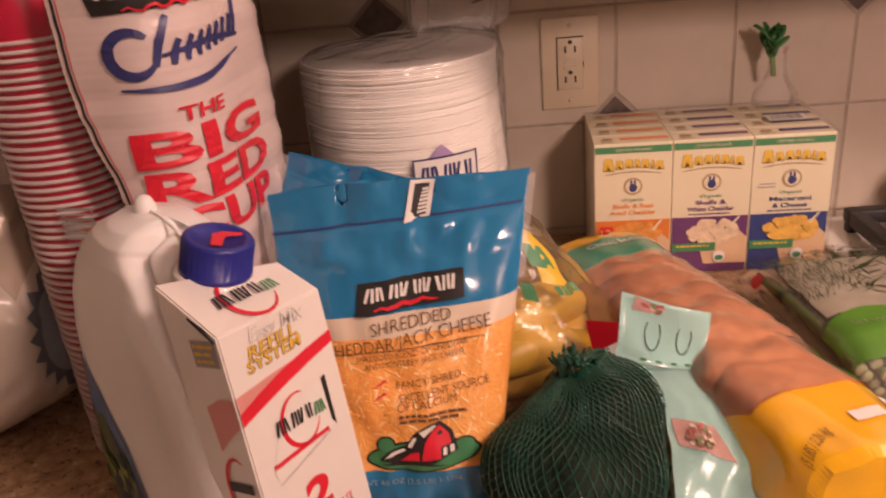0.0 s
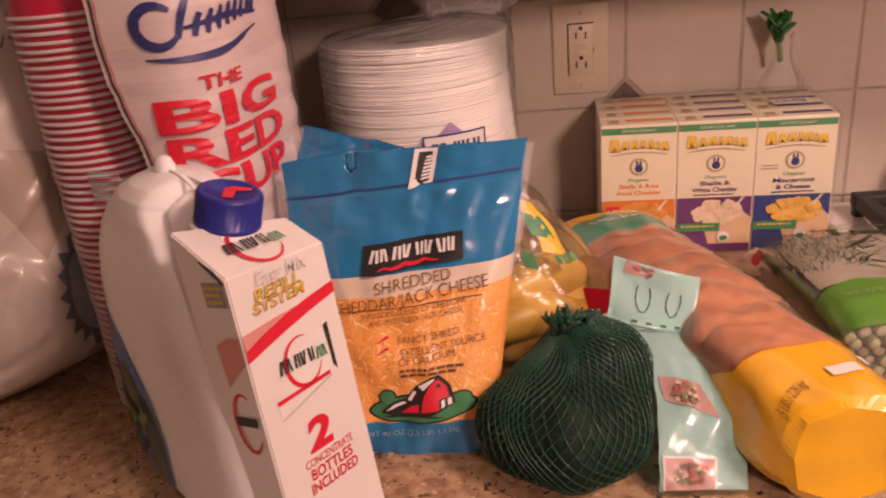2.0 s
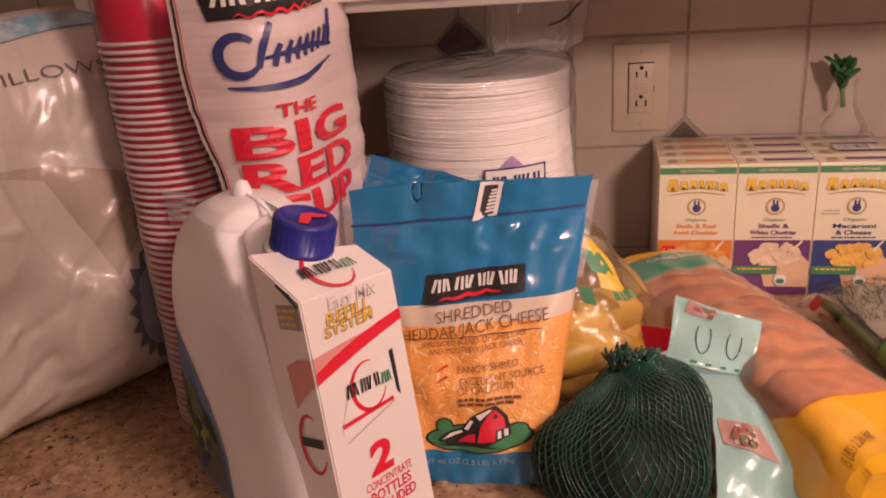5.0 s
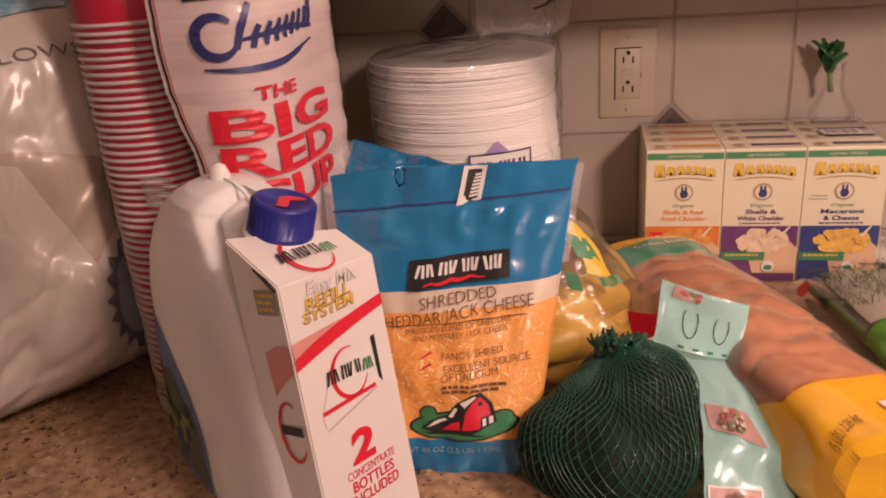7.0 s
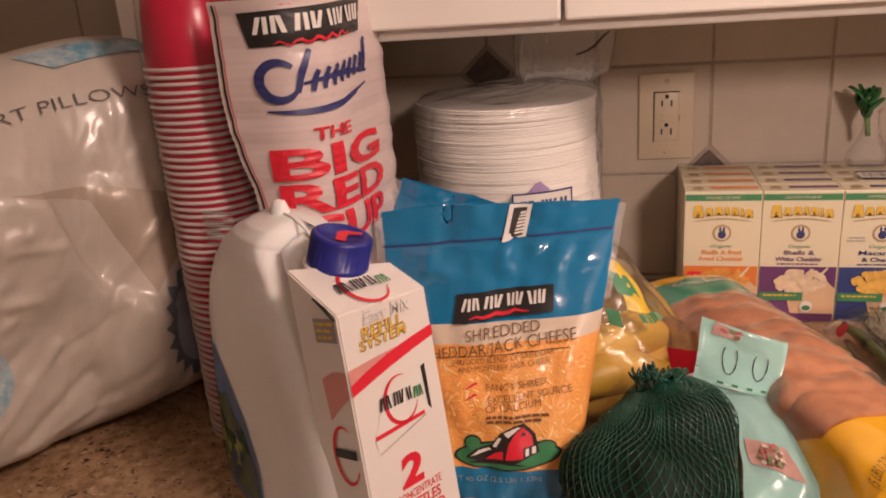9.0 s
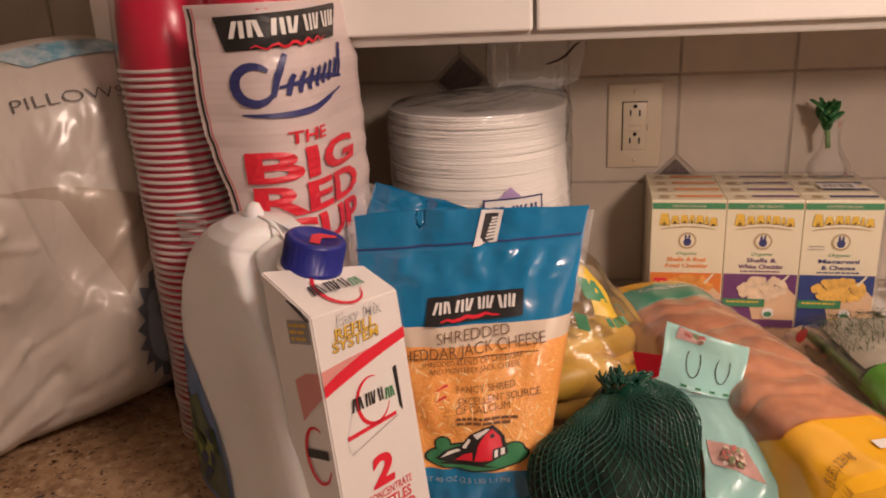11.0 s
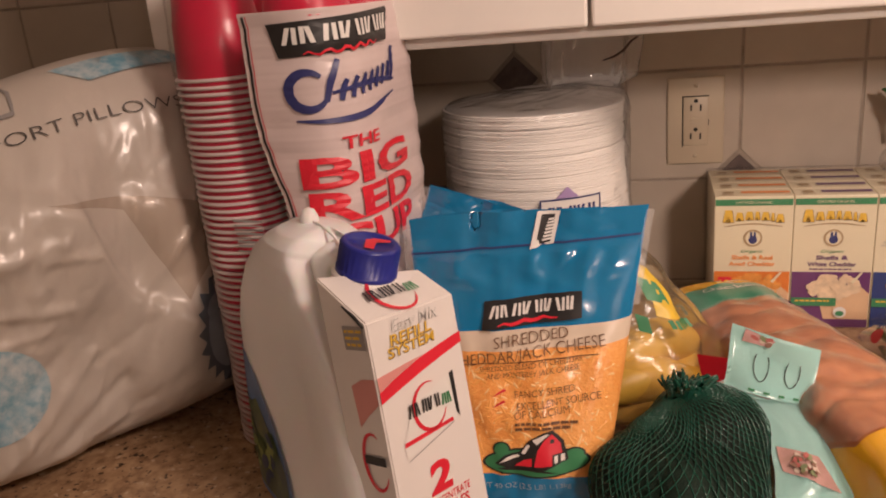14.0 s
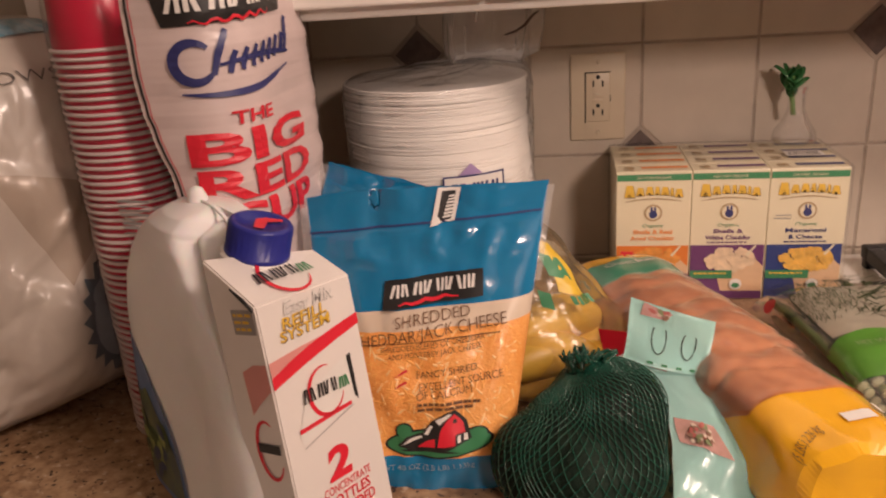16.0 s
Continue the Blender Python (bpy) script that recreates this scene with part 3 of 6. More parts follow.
        blobs.append((cx, cy, rngb.uniform(0.0042, 0.0062), rngb.uniform(0.0034, 0.0048), rngb.uniform(0, 180)))
    bm = bmesh.new()
    for n, (cx, cy, rx, ry, tn) in enumerate(blobs):
        line = ellipse(cx, cy, rx, ry, 12, tn)
        bm.faces.new([bm.verts.new(f(a, b, 0.0012 + n * 0.00002)) for a, b in line])
    part("pasta_picture", bm, pasta, ob)
    poly_print("spoon_picture", [[(0.068, 0.062), (0.071, 0.060), (0.081, 0.074), (0.079, 0.075)]], f, M_CREAM, ob, 0.0026)
    if kind == 0:
        poly_print("count_square", [rect(0.006, 0.022, 0.048, 0.067)], f, I_RED, ob, 0.0009)
        words("count", [("12", 0.014, 0.0525, 0.0105, 0.013, 0, 0, 0.02)], f, I_YELLOW, ob, 0.0013)
    else:
        poly_print("green_flag", [rect(0.0013, 0.053, 0.030, 0.041)], f, I_GREEN, ob, 0.0028)
        poly_print("small_print", bars(0.026, 0.036, 0.040, 0.0022, 5, seed=3), f, I_YELLOW, ob, 0.0033)
        poly_print("seal", [ellipse(0.058, 0.022, 0.0075, 0.0075, 20)], f, I_WHITE, ob, 0.0030)
        poly_print("seal_mark", [ellipse(0.058, 0.0205, 0.0050, 0.0035, 16)], f, I_GREEN, ob, 0.0034)
    return ob


for row in range(4):
    for col in range(3):
        pasta_box(col, col, row)
wrap = obj("shrink_wrap", move(box_bm(-0.003, 3 * BW + 0.005, -0.004, 4 * BD + 0.005, 0.0, BH + 0.0035, bevel=0.004), PACK), film_material("pack_wrap", haze=0.015, gloss=0.07, rough=0.12, bump_scale=18, bump=0.4))
wrap.visible_shadow = False
tagged(wrap, "clear shrink wrap round the pack of pasta boxes", "plastic wrap")
lab = thing("barcode_label", "white barcode sticker on top of the pasta box pack", "sticker", at=PACK @ pose(2 * BW + 0.030, 0.045, BH + 0.0042))
poly_print("paper", [rect(0, 0.045, 0, 0.026)], plane_map((0, 0, 0), (1, 0, 0), (0, 1, 0)), I_WHITE, lab, 0.0)
rngs = random.Random(2)
lines, x = [], 0.004
while x < 0.040:
    w = rngs.choice((0.0006, 0.0009, 0.0014))
    lines.append(rect(x, x + w, 0.004, 0.022))
    x += w + rngs.choice((0.0012, 0.0020, 0.0026))
poly_print("bars", lines, plane_map((0, 0, 0), (1, 0, 0), (0, 1, 0)), I_BLACK, lab, 0.0004)

# ---- stack of paper plates in a clear bag ----
M_PLATE = material("white_paper_plate", (0.82, 0.78, 0.73), 0.6, vary=0.05, scale=40, bump=0.15)
plates = thing("paper_plate_stack", "stack of white paper plates in a clear plastic bag", "paper plates")
PX, PY, PR, PTOP = -0.172, -0.128, 0.114, 1.212
me_src = lathe_bm([(0.001, 0.0), (0.078, 0.0), (0.092, 0.0022), (0.108, 0.0048), (0.1132, 0.0050), (0.1140, 0.0044), (0.1140, 0.0030), (0.1130, 0.0025), (0.092, 0.0002), (0.078, -0.0014), (0.001, -0.0014)], 44, cap=False)
bmesh.ops.recalc_face_normals(me_src, faces=me_src.faces)
plate_me = bpy.data.meshes.new("plate")
for f in me_src.faces:
    f.smooth = True
me_src.to_mesh(plate_me)
me_src.free()
plate_me.materials.append(M_PLATE)
rng = random.Random(11)
NPL = 108
for n in range(NPL):
    ob = new("plate", plate_me)
    ob.parent = plates
    z = COUNTER + 0.004 + (PTOP - COUNTER - 0.008) * n / (NPL - 1)
    ob.matrix_local = pose(PX + rng.uniform(-0.0012, 0.0012) + 0.004 * math.sin(n * 0.05), PY + rng.uniform(-0.0012, 0.0012), z, rng.uniform(-0.3, 0.3), rng.uniform(-0.3, 0.3), rng.uniform(0, 360))


def plate_film(u, v):
    a = 2 * math.pi * u
    c = Vector((PX, PY, 0))
    if v < 0.72:
        k = v / 0.72
        r = PR + 0.003 + 0.0025 * math.sin(a * 9 + 3 * k) * (0.3 + 0.7 * k) + wob((math.cos(a) * 3, math.sin(a) * 3, k * 9), 1.0, 0.003)
        r *= 1.0 - 0.02 * (k > 0.97)
        return c + Vector((r * math.cos(a), r * math.sin(a), COUNTER + 0.002 + (PTOP + 0.004 - COUNTER) * k))
    k = (v - 0.72) / 0.28
    neck = Vector((PX + 0.066, PY + 0.010, 0))
    if k < 0.55:
        q = k / 0.55
        r = (PR + 0.002) * (1 - q) + 0.040 * q
        base = Vector((PX, PY, PTOP + 0.004)).lerp(neck + Vector((0, 0, PTOP + 0.018)), q)
        return base + Vector((r * math.cos(a), r * math.sin(a), 0.006 * math.sin(a * 5 + 4 * q) * q * (1 - q) + wob((math.cos(a) * 4, math.sin(a) * 4, q * 3), 1.0, 0.005) * q))
    q = (k - 0.55) / 0.45
    r = 0.040 * (1 + 0.14 * math.sin(a * 7 + 2 * q) + 0.08 * math.sin(a * 12)) + 0.006 * q
    return neck + Vector((r * 1.25 * math.cos(a) + 0.006 * q, r * 0.55 * math.sin(a), PTOP + 0.018 + 0.062 * q + 0.004 * math.sin(a * 5) * q))


M_BAGFILM = film_material("crinkled_clear_bag", haze=0.20, gloss=0.36, rough=0.14, bump_scale=35, bump=0.6)
f = part("bag", grid_bm(plate_film, 88, 44, wrap=True), M_BAGFILM, plates, "clear crinkled plastic bag")
f.visible_shadow = False


M_TIE = material("dark_twist_tie", (0.06, 0.035, 0.03), 0.5)
part("twist_tie", tube_bm([(-0.085, -0.158, 1.262), (-0.072, -0.160, 1.266), (-0.062, -0.160, 1.272), (-0.052, -0.158, 1.283), (-0.045, -0.157, 1.287)], [0.0012, 0.0015, 0.0018, 0.0015, 0.001], 6), M_TIE, plates, "dark twist tie")


def plate_map_(a, b, lift=0.0):
    ang = radians(-90) + a / (PR + 0.004)
    r = PR + 0.0065 + lift
    return Vector((PX + r * math.cos(ang), PY + r * math.sin(ang), b))


poly_print("label", [rect(0.012, 0.086, 1.070, 1.116)], plate_map_, I_WHITE, plates, 0.0, "white printed label", cut=0.01)
poly_print("label_border", [rect(0.012, 0.086, 1.1145, 1.1165), rect(0.0115, 0.0135, 1.07, 1.1165), rect(0.0845, 0.0865, 1.07, 1.1165)], plate_map_, I_BLUE, plates, 0.0006, cut=0.01)
poly_print("label_shape", letter_blocks(0.018, 0.080, 1.090, 0.017, 5), plate_map_, I_BLUE, plates, 0.0008, "navy brand shape", cut=0.01)
M_LILAC = material("lilac_ink", (0.42, 0.30, 0.55), 0.45)
poly_print("label_peak", [[(0.030, 1.1168), (0.058, 1.1168), (0.044, 1.130)]], plate_map_, M_LILAC, plates, 0.0004, cut=0.01)

# ---- package of party cups ----
M_CUPRED = material("red_cup_plastic", (0.58, 0.001, 0.045), 0.30, vary=0.08, coat=0.1)
M_RIM = material("white_cup_rim", (0.72, 0.62, 0.60), 0.4, vary=0.04)
M_LABEL = material("white_printed_sleeve", (0.68, 0.565, 0.55), 0.34, vary=0.08, scale=25, bump=0.12, bump_scale=60, coat=0.25)
CC = Vector((-0.394, -0.354, 0))
CR, CD = 0.0475, 0.0725
CTURN = 35.0
cup_pack = thing("cup_package", "tall plastic-wrapped package of red party cups with white sleeve", "party cups")
CENTRES = [CC + Vector((CD * math.cos(radians(a + CTURN)), CD * math.sin(radians(a + CTURN)), 0)) for a in (180, 270, 0, 90)]


def shared(name, bm, mats, smooth=True):
    bmesh.ops.recalc_face_normals(bm, faces=bm.faces)
    me = bpy.data.meshes.new(name)
    for f in bm.faces:
        f.smooth = smooth
    bm.to_mesh(me)
    bm.free()
    for m in mats:
        me.materials.append(m)
    return me


CUP_PITCH = 0.0070
NC = 55
CUPTOP = COUNTER + CUP_PITCH * (NC - 1)


def cup_lean(z):
    """The wrapped stacks lean back and to the side: the shift at a height."""
    return Vector((0.020, -0.026, 0)) * ((CUPTOP - z) / (CUPTOP - COUNTER))


cup_body = shared("cup", lathe_bm([(0.0405, 0.003), (0.0452, 0.003), (0.0436, 0.0105), (0.0390, 0.0105)], 28, cap=False), [M_CUPRED])
cup_rim = shared("rim", lathe_bm([(CR - 0.0020, 0.0), (CR, 0.0006), (CR + 0.0004, 0.0018), (CR - 0.0002, 0.0032), (CR - 0.0026, 0.0036), (CR - 0.0040, 0.0018)], 32, cap=False), [M_RIM])
top_cup = shared("cup", lathe_bm([(0.0445, 0.003), (0.0448, 0.004), (0.0415, 0.055), (0.0408, 0.056), (0.0335, 0.118), (0.0310, 0.120), (0.0290, 0.116), (0.0, 0.116)], 32, cap=False), [M_CUPRED])
rng = random.Random(3)
for k, c in enumerate(CENTRES):
    for n in range(NC):
        if k == 3 and n % 9:
            continue
        q = c + cup_lean(COUNTER + CUP_PITCH * n)
        j = pose(q.x + rng.uniform(-0.0005, 0.0005), q.y + rng.uniform(-0.0005, 0.0005), COUNTER + CUP_PITCH * n + 0.0006, rng.uniform(-0.6, 0.6), rng.uniform(-0.6, 0.6))
        cup = new("cup", top_cup if n == NC - 1 else cup_body)
        cup.parent = cup_pack
        cup.matrix_local = j
        r = new("rim", cup_rim)
        r.parent = cup

# outline of the wrapped stacks seen from above, walked from its left end round the front
RIMS = sorted((round(c.x + (CR + 0.0012) * math.cos(radians(q)), 6), round(c.y + (CR + 0.0012) * math.sin(radians(q)), 6)) for c in CENTRES for q in range(0, 360, 4))


def half_hull(points):
    out = []
    for p in points:
        while len(out) > 1 and (out[-1][0] - out[-2][0]) * (p[1] - out[-2][1]) - (out[-1][1] - out[-2][1]) * (p[0] - out[-2][0]) <= 0:
            out.pop()
        out.append(p)
    return out


LOOP = half_hull(RIMS) + half_hull(RIMS[::-1])[1:]
ARC = [0.0]
for p, q in zip(LOOP, LOOP[1:]):
    ARC.append(ARC[-1] + math.dist(p, q))


def on_wrap(length):
    """The place on the wrap and its outward normal, by metres along it."""
    length = max(0.0, min(ARC[-1] - 1e-6, length))
    lo, hi = 0, len(ARC) - 1
    while hi - lo > 1:
        m = (lo + hi) // 2
        lo, hi = (m, hi) if ARC[m] <= length else (lo, m)
    a, b = Vector((*LOOP[lo], 0)), Vector((*LOOP[hi], 0))
    d = (b - a).normalized()
    return a.lerp(b, (length - ARC[lo]) / max(1e-9, ARC[hi] - ARC[lo])), Vector((d.y, -d.x, 0))


def sleeve_map(a, z, lift=0.0):
    """a: metres along the wrap from its left edge; z: height."""
    p = sum((on_wrap(a + k * 0.008)[0] for k in (-2, -1, 0, 1, 2)), Vector()) / 5
    n = sum((on_wrap(a + k * 0.008)[1] for k in (-2, -1, 0, 1, 2)), Vector()).normalized()
    ripple = 0.0012 * math.sin((z - COUNTER) * 2 * math.pi / CUP_PITCH) * 0.32 + wob((a * 14, z * 10, 2.0), 1.0, 0.0022) + wob((a * 10, z * 60, 5.0), 1.0, 0.0022)
    p = p + n * (0.0018 + ripple + lift)
    taper = max(0.0, z - CUPTOP) * 0.25
    p = p + (CC - p) * taper * 1.2 + cup_lean(z)
    return Vector((p.x, p.y, z))


A0 = 0.129
A1 = 0.42


def sleeve_left(z):
    """The sleeve's printed left edge swings to the right further down."""
    k = max(0.0, min(1.0, (1.262 - z) / 0.11))
    return A0 + 0.022 * k * k * (3 - 2 * k)


part("printed_sleeve", grid_bm(lambda u, v: sleeve_map(sleeve_left(0.93 + 0.423 * v) + (A1 - sleeve_left(0.93 + 0.423 * v)) * u, 0.93 + 0.423 * v, 0.0), 70, 150), M_LABEL, cup_pack, "white printed plastic sleeve")
film = part("film", grid_bm(lambda u, v: sleeve_map(-0.0 + 0.43 * u, COUNTER + 0.001 + 0.53 * v, -0.0006), 90, 60), M_WRAP, cup_pack, "clear plastic wrap")
film.visible_shadow = False
edge = [0.945 + 0.405 * n / 40 for n in range(41)]
poly_print("edge_line", [band([(sleeve_left(z) + 0.0055, z) for z in edge], 0.0024, 0.0024)], sleeve_map, I_BLACK, cup_pack, 0.0008, cut=0.008)
poly_print("edge_line", [band([(sleeve_left(z) + 0.0088, z) for z in edge], 0.0009, 0.0009)], sleeve_map, I_RED, cup_pack, 0.0008, cut=0.008)
# brand marks as plain shapes
B0 = 0.229
poly_print("brand_block", [[(B0 - 0.072, 1.3420), (B0 - 0.064, 1.3120), (B0 + 0.076, 1.3170), (B0 + 0.088, 1.3480)]], sleeve_map, I_BLACK, cup_pack, 0.0016, "black brand block", cut=0.008)


poly_print("brand_stroke", letter_blocks(B0 - 0.058, B0 + 0.082, 1.3235, 0.0145, 8, 0.0006), sleeve_map, I_WHITE, cup_pack, 0.0030, cut=0.008)
poly_print("brand_stroke", [band([(B0 - 0.040 + n * 0.0048, 1.3145 + 0.0022 * math.sin(n * 1.7) + n * 0.0002) for n in range(20)], 0.001, 0.0030)], sleeve_map, I_RED, cup_pack, 0.0030, cut=0.006)
ring = band(ellipse(B0 - 0.041, 1.2825, 0.0175, 0.0165, 30, 0, 45, 325), 0.004, 0.0095)
def slant(x, y0, y1, w0=0.0050, w1=0.0066):
    return band([(B0 + x, y0), (B0 + x + (y1 - y0) * 0.16, (y0 + y1) / 2), (B0 + x + (y1 - y0) * 0.42, y1)], w0, w1)


def hook(x, y, w, h):
    return band([(B0 + x + w * k / 8, y + h * math.sin(math.pi * k / 8)) for k in range(9)], 0.0026, 0.0050)


low = 1.2715
tall = [slant(-0.026, low, 1.308)] + [slant(-0.012 + n * 0.0128, low + 0.0012 * n, 1.2895 + 0.0012 * n) for n in range(7)] + [slant(0.074, low + 0.008, 1.310), hook(-0.020, 1.279, 0.100, 0.004)]
poly_print("brand_script", [ring] + tall, sleeve_map, I_BLUE, cup_pack, 0.0018, "navy brand script shape", cut=0.006)
poly_print("brand_swoosh", [band([(B0 - 0.056 + n * 0.0130, 1.2565 - 0.007 * math.sin(math.pi * n / 10) + n * 0.0012) for n in range(11)], 0.0015, 0.0060)], sleeve_map, I_BLUE, cup_pack, 0.0018, cut=0.006)
words("slogan", [("THE", B0 + 0.006, 1.2275, 0.0115, 0.048, 0, 0, 0.02), ("BIG", B0 + 0.015, 1.1950, 0.0270, 0.148, 0, 0, 0.03), ("RED", B0 + 0.018, 1.1630, 0.0270, 0.146, 0, 0, 0.03), ("CUP", B0 + 0.020, 1.1310, 0.0270, 0.132, 0, 0, 0.03)], sleeve_map, I_RED, cup_pack, 0.0026, "bold red slogan", cut=0.008)
poly_print("barcode", [rect(0.085, 0.118, 1.130, 1.163)], sleeve_map, M_WRAP, cup_pack, 0.0008, cut=0.01)
poly_print("barcode_bar", [rect(0.085, 0.118, 1.1315 + n * 0.0042, 1.1315 + n * 0.0042 + (0.0024 if n % 3 else 0.0014)) for n in range(8)], sleeve_map, I_GREY, cup_pack, 0.0012, cut=0.01)

# ---- bags of shredded cheese ----


def cheese_material(name):
    m = material(name, (0.94, 0.47, 0.14), 0.4, vary=0.2, scale=60, bump=0.5, bump_scale=220, second=(0.84, 0.31, 0.06), coat=0.35)
    nt = m.node_tree
    n1 = [n for n in nt.nodes if n.type == "TEX_NOISE"][0]
    n1.inputs["Scale"].default_value, n1.inputs["Distortion"].default_value = 120, 2.6
    return m


M_CHEESE = cheese_material("shredded_cheese")
M_SHRED = material("orange_cheese", (0.93, 0.44, 0.11), 0.4, vary=0.12, scale=40, coat=0.35)
M_SHREDPALE = material("pale_cheese", (0.94, 0.62, 0.28), 0.4, vary=0.10, scale=40, coat=0.35)
M_BAGBLUE = material("glossy_blue_bag", (0.012, 0.20, 0.43), 0.16, vary=0.18, scale=22, bump=0.30, bump_scale=26, coat=0.8)
M_BAGCREAM = material("pale_bag_band", (0.72, 0.60, 0.47), 0.3, vary=0.1, scale=25, coat=0.5)
M_SEAL = film_material("clear_bag_edge", tint=(0.97, 0.98, 1.0), haze=0.22, gloss=0.5)


def cheese_bag(m, width, height, puff, lean, seed):
    """A stand-up pouch: local x across, z up, front towards -y, base at the origin. Returns the front map."""

    def half(v):
        return width / 2 * (0.66 + 0.34 * v)

    def mid(v):
        return lean * v ** 1.05

    def depth(u, v):
        e = max(0.0, 1 - abs(2 * u - 1) ** 2.6)
        prof = (max(0.0, math.sin(math.pi * min(1.0, (v + 0.10) / 1.02))) ** 0.75) if v < 0.88 else 0.10 * (1 - v) / 0.12
        d = puff * e ** 0.55 * max(prof, 0.02) + 0.0012
        d += wob((u * 5 + seed, v * 7, seed * 3.3), 1.0, 0.006) * e * (0.35 + 0.65 * prof)
        d += wob((u * 13 + seed, v * 9, seed * 1.7), 1.0, 0.0025) * e
        if v > 0.62:
            d += (0.003 * math.sin((u * 3.2 + v * 2.0) * 6) + wob((u * 11 + seed, v * 8, seed), 1.0, 0.006) + abs(wob((u * 7, v * 12 + seed, 2), 1.0, 0.006))) * e * max(0.0, min(1, (v - 0.755) / 0.05)) * (1 if v < 0.87 else 0.5)
        return d

    def pos(u, v, side):
        x = (2 * u - 1) * half(v)
        y = mid(v) * height + side * depth(u, v)
        y += 0.004 * math.sin(u * 5 + seed) * max(0, v - 0.8) / 0.2
        z = v * height + 0.012 * (2 * u - 1) * v + (0.006 * math.sin(u * 3.1 + seed) if v > 0.9 else 0) * (v - 0.9) / 0.1
        return m @ Vector((x, y, z))

    def front(a, b, lift=0.0):
        v = max(0.0, min(1.0, b / height))
        u = max(0.0, min(1.0, a / (2 * half(v)) + 0.5))
        p = pos(u, v, -1)
        e = 1e-3
        n = (pos(min(1, u + e), v, -1) - pos(max(0, u - e), v, -1)).cross(pos(u, min(1, v + e), -1) - pos(u, max(0, v - e), -1))
        n.normalize()
        return p + n * lift

    return pos, front, half


def pouch_part(name, pos, v0, v1, mat, parent, label=""):
    n = max(8, int(150 * (v1 - v0)))
    bm = bmesh.new()
    add_grid(bm, lambda u, v: pos(u, v0 + (v1 - v0) * v, -1), 110, n)
    add_grid(bm, lambda u, v: pos(1 - u, v0 + (v1 - v0) * v, 1), 110, n)
    bmesh.ops.remove_doubles(bm, verts=bm.verts[:], dist=0.0004)
    return part(name, bm, mat, parent, label)


def build_cheese(m, width, height, puff, lean, seed, label, printed):
    ob = thing("cheese_bag", label, "cheese bag", "bags of shredded cheese")
    pos, front, half = cheese_bag(m, width, height, puff, lean, seed)
    k1, k2, k3 = 0.0293 / height, 0.132 / height, 0.148 / height
    pouch_part("base_band", pos, 0.0, k1, M_BAGBLUE, ob, "blue band at the bag's base")
    pouch_part("cheese_window", pos, k1, k2, M_CHEESE, ob, "orange shredded cheese behind clear film")
    pouch_part("pale_band", pos, k2, k3, M_BAGCREAM, ob)
    pouch_part("header", pos, k3, 1.0, M_BAGBLUE, ob, "glossy blue resealable header")

    # clear heat-sealed margins down both sides of the header
    for u in (0.0, 1.0):
        def margin(k, v, u=u):
            v = k3 + 0.03 + (0.985 - k3 - 0.03) * v
            edge = pos(u, v, -1)
            out = (edge - pos(0.5, v, -1)).normalized()
            return edge + out * ((0.009 if u == 0 else 0.007) * k - 0.0015) + Vector((0, -0.0010 - 0.0008 * math.sin(v * 60), 0))
        part("sealed_margin", sheet(margin, 5, 24, 0.0004), M_SEAL, ob, "clear sealed plastic margin").visible_shadow = False
    if not printed:
        return
    rnd = random.Random(77)
    for name, mat, count in (("cheese_shred", M_SHRED, 330), ("pale_cheese_shred", M_SHREDPALE, 200)):
        bm = bmesh.new()
        for _ in range(count):
            b = rnd.uniform(0.0316, 0.130)
            a = rnd.uniform(-0.94, 0.94) * half(b / height)
            ang, ln = rnd.uniform(0, math.pi), rnd.uniform(0.010, 0.024)
            bend = rnd.uniform(-0.003, 0.003)
            edge = half(b / height) * 0.97
            pts = []
            for k in (-0.5, -0.17, 0.17, 0.5):
                x = a + ln * k * math.cos(ang) + bend * (0.25 - k * k)
                y = min(0.131, max(0.0305, b + ln * k * math.sin(ang)))
                pts.append(front(max(-edge, min(edge, x)), y, -0.0018))
            tube_bm(pts, [q * rnd.uniform(0.0017, 0.0023) for q in (0.75, 1.0, 1.0, 0.75)], 8, bm)
        part(name, bm, mat, ob, "shreds of cheese")["kind"] = "stuff"
    H, T = 0.262, height
    poly_print("zip_line", [rect(-0.112, 0.108, T * 0.885, T * 0.885 + 0.0016)], front, I_BLUE, ob, 0.0012, cut=0.01)
    poly_print("clear_edge", [rect(-0.1195, -0.1155, T * 0.70, T * 0.985), rect(0.1145, 0.1185, T * 0.66, T * 0.985)], front, M_BAGCREAM, ob, 0.0014, cut=0.01)
    poly_print("brand_block", [[(-0.032, H * 0.562), (0.057, H * 0.585), (0.057, H * 0.664), (-0.032, H * 0.648)]], front, I_BLACK, ob, 0.0030, "black brand block", cut=0.008)
    poly_print("brand_stroke", letter_blocks(-0.026, 0.054, H * 0.595, 0.0095, 8, 0.0007), front, I_WHITE, ob, 0.0036, cut=0.008)
    poly_print("brand_stroke", [band([(-0.018 + n * 0.006, H * 0.574 + n * 0.0006 + 0.001 * math.sin(n * 2)) for n in range(10)], 0.0008, 0.003)], front, I_RED, ob, 0.0036, cut=0.008)
    w = []
    w += [("SHREDDED", 0.013, H * 0.5210, 0.0088, 0.066, 0, 4, -0.010), ("CHEDDAR/JACK CHEESE", 0.009, H * 0.4760, 0.0092, 0.138, 0, 5, -0.010)]
